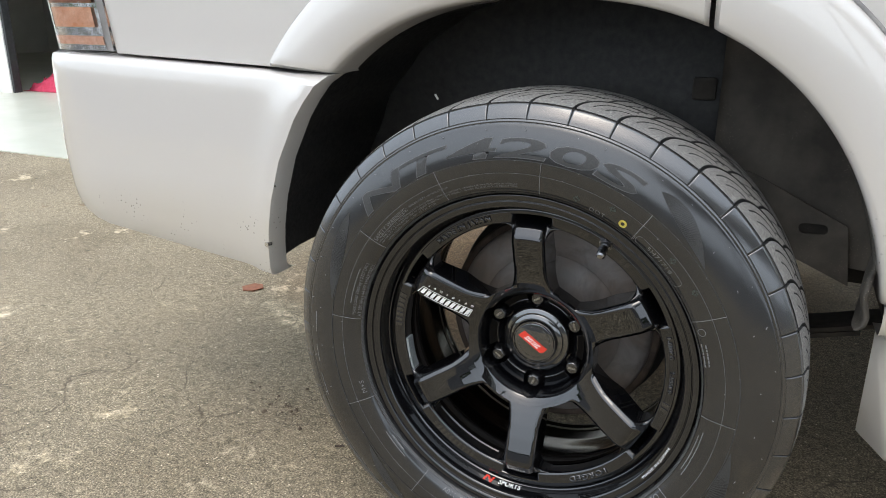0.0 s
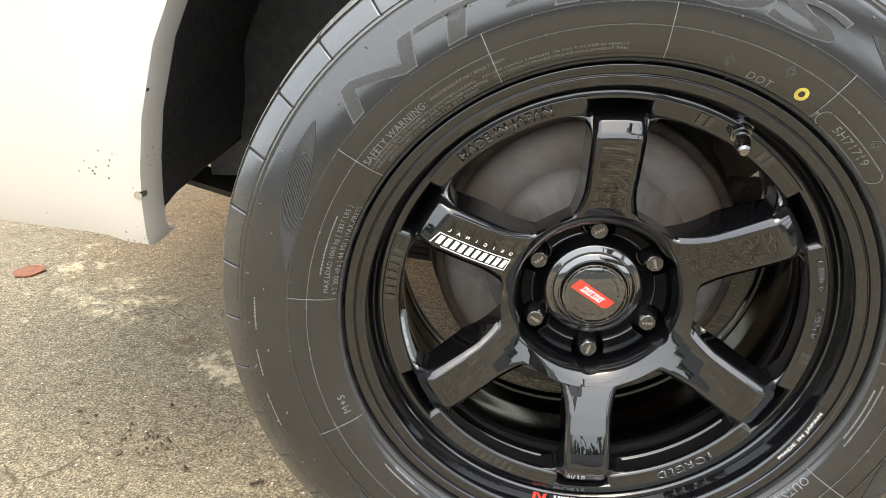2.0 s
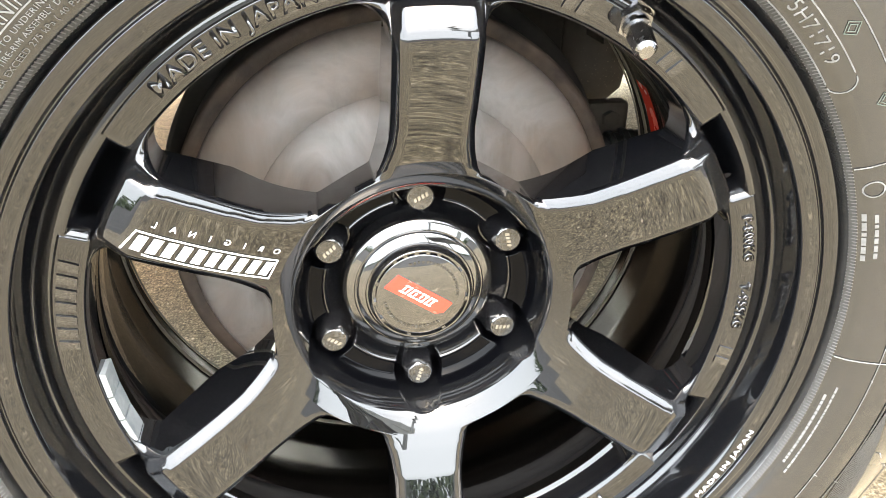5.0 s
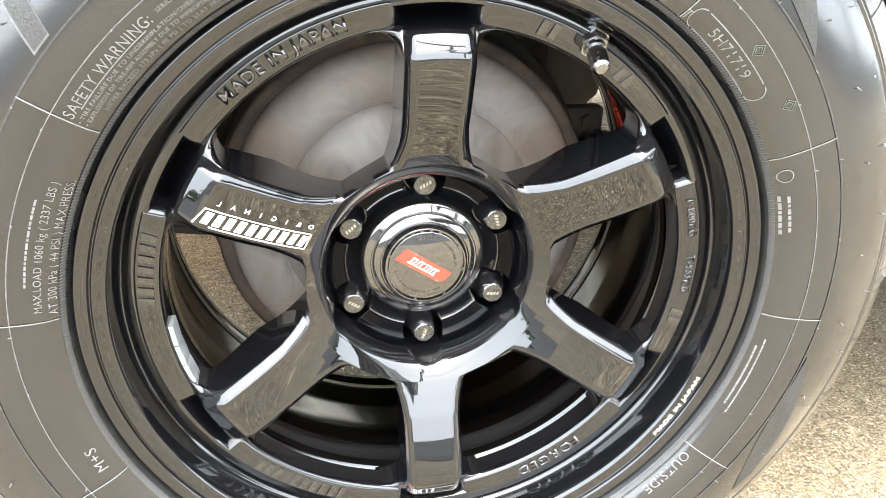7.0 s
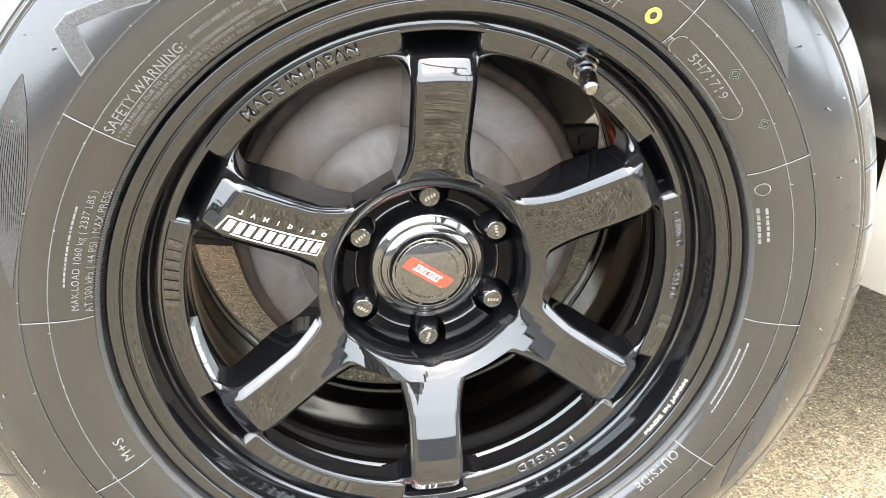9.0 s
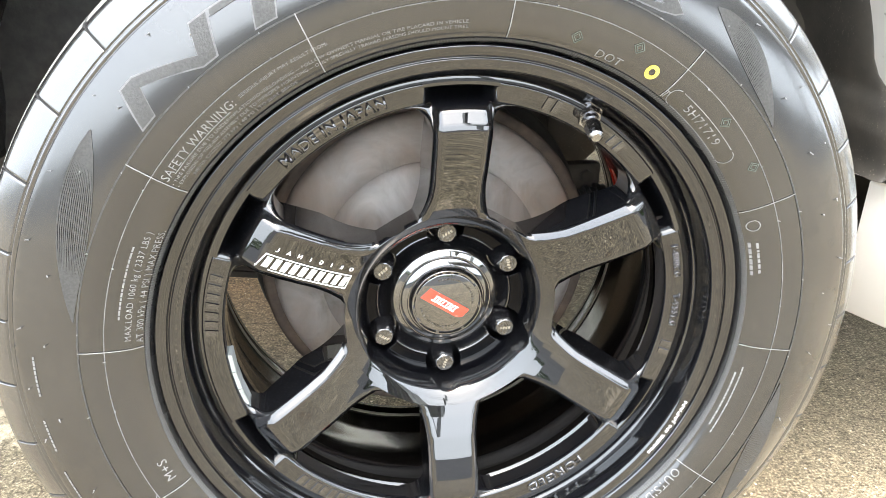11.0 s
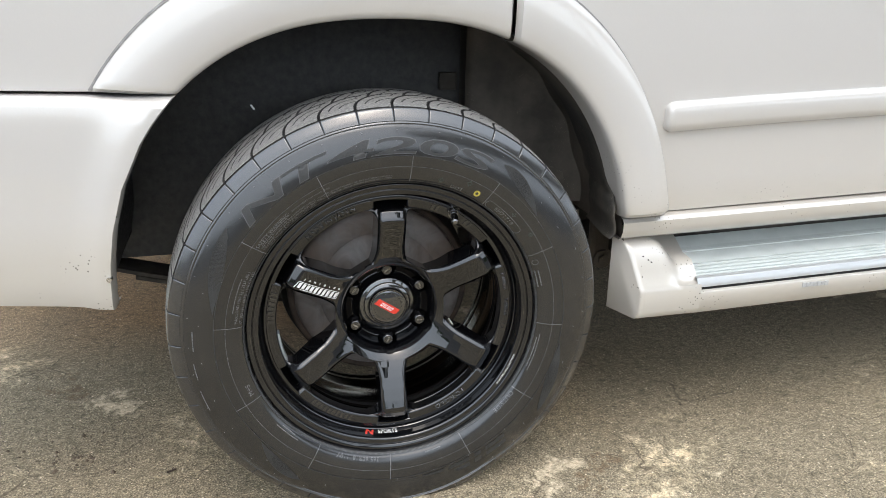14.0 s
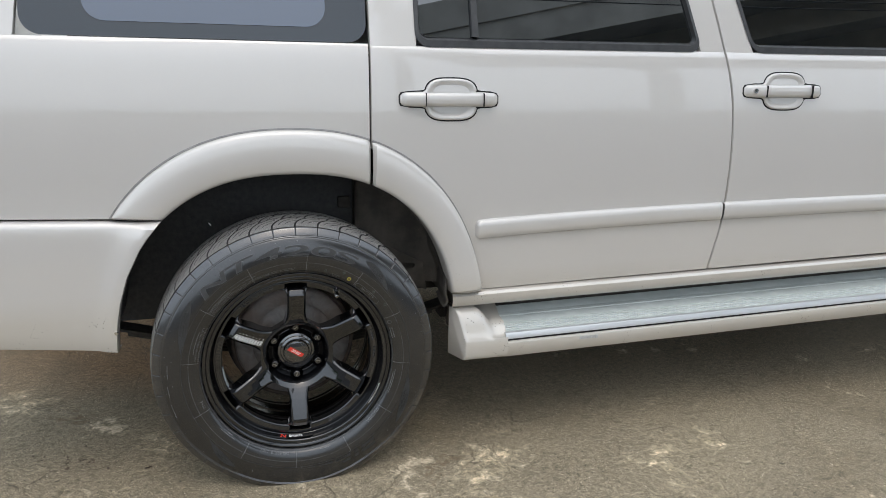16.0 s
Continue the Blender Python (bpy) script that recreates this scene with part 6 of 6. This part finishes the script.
# fan-shaped hatched blades beside the designation
def blade(a_tip, a_end, r_tip, r_end, bulge, count, name):
    """Curved hatching: many thin ribs that share a tip and fan out."""
    bm = bmesh.new()
    for k in range(count):
        f = k / (count - 1)
        row = []
        for i in range(13):
            s = i / 12
            a = radians(a_tip + (a_end - a_tip) * s)
            r = r_tip + (r_end - r_tip) * s + bulge * math.sin(math.pi * s ** 0.8) * (f - 0.35)
            for o in (-0.00045, 0.00045):
                row.append(bm.verts.new(((r + o) * math.sin(a), T(r) - 0.0006, ZC + (r + o) * math.cos(a))))
        for i in range(12):
            bm.faces.new((row[2 * i], row[2 * i + 2], row[2 * i + 3], row[2 * i + 1]))
    tagged(part(name, bm, M["rubber_hatch"], wheel), kind="stuff")


for turn in (0, 180):
    blade(-53 + turn, -79 + turn, 0.334, 0.3065, -0.022, 16, "hatched_blade")
    blade(33 + turn, 52 + turn, 0.333, 0.3065, 0.020, 16, "hatched_blade")

# moulding hairs
bm = bmesh.new()
rng = random.Random(4)
for r, n in ((0.2855, 26), (0.3035, 26), (0.3270, 30), (0.3440, 36)):
    for k in range(n):
        a = radians(360 * (k + rng.uniform(-0.2, 0.2)) / n)
        p = Vector((r * math.sin(a), T(r), ZC + r * math.cos(a)))
        d = Vector((rng.uniform(-0.5, 0.5), -1, rng.uniform(-0.5, 0.5))).normalized() * rng.uniform(0.0015, 0.0042)
        tube(bm, p, p + d, 0.0006, 0.0003, 5)
for k in range(80):
    a = radians(4.5 * (k + rng.uniform(-0.15, 0.15)))
    p = Vector((0.3655 * math.sin(a), -0.0755, ZC + 0.3655 * math.cos(a)))
    d = Vector((rng.uniform(-0.4, 0.4), -1, 0.3)).normalized() * rng.uniform(0.002, 0.006)
    tube(bm, p, p + d, 0.0006, 0.0003, 5)
tagged(part("moulding_hairs", bm, RR, wheel, "tiny rubber moulding hairs"), kind="stuff")

# embossed words on the rim's ledge
B = M["emboss"]
write("MADE IN JAPAN", 0.2120, -29.5, 0.0122, B, ring_y, "embossed_word", -0.0004, wide=1.04, thick=0.0024, extra=0.0003)
write("P-800KG", 0.2125, 76.5, 0.0090, B, ring_y, "embossed_word", -0.0004, wide=0.95, thick=0.0022, extra=0.0002)
write("T-955KG", 0.2125, 90.5, 0.0090, B, ring_y, "embossed_word", -0.0004, wide=0.95, thick=0.0022, extra=0.0002)
write("FORGED", 0.2120, 149.5, 0.0125, B, ring_y, "embossed_word", -0.0004, wide=1.25, thick=0.0024, extra=0.0003)
for a, rows in ((-80.0, [(0.058, 0.0)]), (-146.5, [(0.086, 0.0)]), (101.5, [(0.014, 0.0)]), (40, [(0.018, 0.0)]), (21, [(0.014, 0.0)])):
    width = rows[0][0]
    for k in range(round(width / 0.0086)):
        bm = bmesh.new()
        x = -width / 2 + 0.0086 * k
        bm.faces.new([bm.verts.new((x + u * 0.0052, v * 0.0105, 0)) for u, v in ((0, -0.5), (1, -0.5), (1, 0.5), (0, 0.5))])
        part("embossed_bar", wrap(bm, 0.2120, a, ring_y, -0.0004, thick=0.0016, tilt=0.15), B, wheel)

# white lettering and stickers on the lip
write("MADE IN JAPAN", 0.2382, 119.0, 0.0048, M["white_mark"], lip_y, "lip_lettering", 0.0005, tops_out=False, wide=1.8)


def lip_block(pts, r, a, material, name, label=""):
    bm = bmesh.new()
    bm.faces.new([bm.verts.new((x, y, 0)) for x, y in pts])
    part(name, wrap(bm, r, a, lip_y, 0.0007, tops_out=False, cut=0.0018), material, wheel, label)


for pts in ([(-0.0075, -0.0048), (-0.0045, -0.0048), (-0.002, 0.0048), (-0.005, 0.0048)], [(-0.005, 0.0048), (-0.002, 0.0048), (0.0045, -0.0048), (0.0015, -0.0048)], [(0.0015, -0.0048), (0.0045, -0.0048), (0.007, 0.0048), (0.004, 0.0048)]):
    lip_block([(x * 1.25, y * 0.20) for x, y in pts], 0.2302, 191.9, M["red"], "red_mark", "red mark on the rim's lip")
write("SPORTS", 0.2301, 183.4, 0.0020, M["white_mark"], lip_y, "lip_lettering", 0.0007, tops_out=False, wide=5.0, extra=0.00005)


# white sticker on a spoke: slanted block frame with bars, and spaced letters above it
def spoke_sticker():
    def place(u, v):
        """u along the spoke (inwards), v across it."""
        r, off = 0.1455 - u, v
        a = radians(-60)
        x = r * math.sin(a) + off * math.cos(a)
        z = r * math.cos(a) - off * math.sin(a)
        return (x, face_y(math.hypot(x, z)) - 0.0006, ZC + z)

    def quad(bm, pts):
        n = 6
        (x0, y0), (x1, y1), (x2, y2), (x3, y3) = pts
        for k in range(n):
            s0, s1 = k / n, (k + 1) / n
            q = [(x0 + (x1 - x0) * s0, y0 + (y1 - y0) * s0), (x0 + (x1 - x0) * s1, y0 + (y1 - y0) * s1), (x3 + (x2 - x3) * s1, y3 + (y2 - y3) * s1), (x3 + (x2 - x3) * s0, y3 + (y2 - y3) * s0)]
            bm.faces.new([bm.verts.new(place(u, v)) for u, v in q])

    bm = bmesh.new()
    L, H = 0.0420, 0.0070
    lo, hi = -0.0165, -0.0165 + 2 * H
    quad(bm, [(-L, lo), (L, lo), (L, lo + 0.0011), (-L, lo + 0.0011)])
    quad(bm, [(-L + 0.004, hi - 0.0011), (L, hi - 0.0011), (L, hi), (-L + 0.004, hi)])
    quad(bm, [(L - 0.0011, lo), (L, lo), (L, hi), (L - 0.0011, hi)])
    quad(bm, [(-L, lo), (-L + 0.0011, lo), (-L + 0.005, hi), (-L + 0.004, hi)])
    for k in range(10):
        u = -L + 0.0048 + k * 0.0079
        quad(bm, [(u, lo + 0.0022), (u + 0.0052, lo + 0.0022), (u + 0.0068, hi - 0.0022), (u + 0.0016, hi - 0.0022)])
    part("spoke_sticker", bm, M["white_mark"], wheel, "white block-lettered sticker")
    for k, ch in enumerate("ORIGINAL"):
        g = text_mesh(ch, 0.0052, 0.0001)
        for v in g.verts:
            v.co = place(0.038 - k * 0.0098 - v.co.x, 0.0030 + v.co.y)
        part("sticker_letter", g, M["white_mark"], wheel)


spoke_sticker()


# fine ribs on the ring that guards the rim
bm = bmesh.new()
for k in range(720):
    a = radians(k / 2)
    rows = []
    for r in (0.2550, 0.2580):
        for o in (-0.00035, 0.00035):
            rows.append(bm.verts.new((r * math.sin(a) + o * math.cos(a), T(r) - 0.0016, ZC + r * math.cos(a) - o * math.sin(a))))
    bm.faces.new((rows[0], rows[2], rows[3], rows[1]))
tagged(part("rim_ribs", bm, M["rubber_edge"], wheel, "fine ribs beside the rim"), kind="stuff")

# ---- behind the wheel: brake drum, axle, spring, the other wheels ----
V, F = revolve([(0.045, 0.060), (0.080, 0.067), (0.100, 0.073), (0.1165, 0.0775), (0.1172, 0.0785), (0.1182, 0.0780), (0.135, 0.0815), (0.150, 0.0845), (0.1585, 0.0870), (0.1630, 0.0905), (0.1645, 0.0960), (0.1645, 0.100)], 160)
drum = put("brake_drum", sharpen(mesh_of("brake_drum", V, F, M["drum"]), 40), car, "dull bare steel brake drum with rust")
V, F = revolve([(0.1640, 0.097), (0.1700, 0.0935), (0.1745, 0.0935), (0.1765, 0.0960), (0.1765, 0.150), (0.150, 0.158)], 120)
put("drum_rim", mesh_of("drum_rim", V, F, M["rust_dark"]), drum, "dark rusty rim of the drum")
V, F = revolve([(0.06, 0.152), (0.186, 0.152), (0.190, 0.158), (0.190, 0.164), (0.06, 0.172)], 96)
put("backing_plate", mesh_of("backing_plate", V, F, M["chassis"]), car)
bm = bmesh.new()
tube(bm, (0, 0.16, ZC), (0, 1.64, ZC), 0.042, None, 32)
bmesh.ops.create_uvsphere(bm, u_segments=24, v_segments=16, radius=0.13, matrix=Matrix.Translation((0, 0.9, ZC)))
part("axle", bm, M["rust"], car, "rusty rear axle tube", smooth=True)
for k in range(4):
    bm = bmesh.new()
    n = 24
    L = 0.58 - 0.11 * k
    P = []
    for i in range(n):
        x = -L + 2 * L * i / (n - 1)
        z = ZC - 0.062 + 0.10 * (x / 0.58) ** 2 - 0.010 * k
        for y, dz in ((0.27, 0), (0.34, 0), (0.34, -0.008), (0.27, -0.008)):
            P.append((x, y, z + dz))
    bm.free()
    put("spring_leaf", mesh_of("spring_leaf", P, grid_faces(n, 4, close_m=True), M["chassis"], smooth=False), car)
bm = bmesh.new()
for k in range(7):
    tube(bm, (0.202 + 0.007 * k, 0.225, 0.370 + 0.0015 * k), (0.2065 + 0.007 * k, 0.225, 0.371 + 0.0015 * k), 0.0135 if k % 2 else 0.0100, None, 20)
tube(bm, (0.18, 0.225, 0.366), (0.30, 0.225, 0.390), 0.008, None, 16)
part("cable_boot", bm, M["liner"], car, "ribbed black rubber boot", smooth=False)
bm = bmesh.new()
box(bm, (0.200, 0.236, 0.378), (0.246, 0.256, 0.414), 0.005)
tube(bm, (0.226, 0.229, 0.398), (0.226, 0.237, 0.398), 0.009, None, 6)
part("axle_bracket", bm, M["dusty"], car, "dusty bracket with a bolt")
# bump stop, brake pipe and the frame's bracket over the axle
V, F = revolve([(0.0, 0.0), (0.022, 0.004), (0.033, 0.016), (0.036, 0.035), (0.036, 0.14)], 40)
V = np.stack([0.232 + V[:, 0], 0.315 + (V[:, 2] - ZC), 0.396 + V[:, 1]], 1)
put("bump_stop", mesh_of("bump_stop", V, F, M["dusty"]), car, "dusty rounded bump stop")
bm = bmesh.new()
box(bm, (0.12, 0.27, 0.435), (0.185, 0.335, 0.52), 0.010, 3)
part("frame_bracket", bm, M["chassis"], car, "black frame bracket")
bm = bmesh.new()
box(bm, (-0.18, 0.28, 0.412), (-0.10, 0.34, 0.52), 0.008)
part("frame_bracket", bm, M["chassis"], car, "black frame bracket")
bm = bmesh.new()
for p, q in (((0.06, 0.235, 0.50), (0.13, 0.235, 0.475)), ((0.13, 0.235, 0.475), (0.175, 0.235, 0.44)), ((0.175, 0.235, 0.44), (0.19, 0.23, 0.39))):
    tube(bm, p, q, 0.004, None, 10)
part("brake_pipe", bm, M["chassis"], car, "thin brake pipe", smooth=True)
bm = bmesh.new()
box(bm, (0.515, 0.24, 0.30), (0.575, 0.262, 0.42), 0.012)
tube(bm, (0.545, 0.225, 0.318), (0.545, 0.245, 0.318), 0.013, None, 6)
tube(bm, (0.545, 0.232, 0.318), (0.545, 0.245, 0.318), 0.021, None, 24)
part("spring_shackle", bm, M["dusty"], car, "dusty spring shackle with a bolt")
bm = bmesh.new()
box(bm, (0.50, 0.27, 0.325), (0.95, 0.33, 0.355))
part("spring_hanger", bm, M["chassis"], car)
# shiny clip that hangs in the housing
bm = bmesh.new()
prism(bm, [(-0.219, 0.713), (-0.2165, 0.714), (-0.211, 0.706), (-0.2135, 0.705)], 0.003, lambda u, v, w: (u, 0.10 + w, v))
part("liner_clip", bm, M["white_mark"], car, "small pale clip in the housing")

# simple wheels at the other corners carry the car
TYRE = smooth_profile([(0.235, 0.13), (0.262, 0.152), (0.29, 0.163), (0.32, 0.164), (0.350, 0.152), (0.372, 0.122), (0.384, 0.08), (0.3856, 0.031), (0.384, -0.02), (0.372, -0.062), (0.350, -0.090), (0.32, -0.102), (0.29, -0.102), (0.262, -0.093), (0.250, -0.07)], 3)
V, F = revolve(TYRE, 96)
V[:, 2] = np.maximum(V[:, 2], 0.0)
plain_tyre = mesh_of("tyre", V, F, M["rubber"])
V, F = revolve([(0.245, -0.07), (0.236, -0.06), (0.20, -0.03), (0.10, -0.02), (0.03, 0.0)], 48)
plain_disc = mesh_of("wheel", V, F, M["black_gloss"])
for x, far in ((0.0, True), (3.05, False), (3.05, True)):
    d = put("road_wheel", plain_disc, car, "black road wheel")
    d.matrix_local = Matrix.Translation((x, 1.80, 0)) @ Matrix.Rotation(math.pi, 4, "Z") if far else Matrix.Translation((x, 0, 0))
    put("tyre", plain_tyre, d)
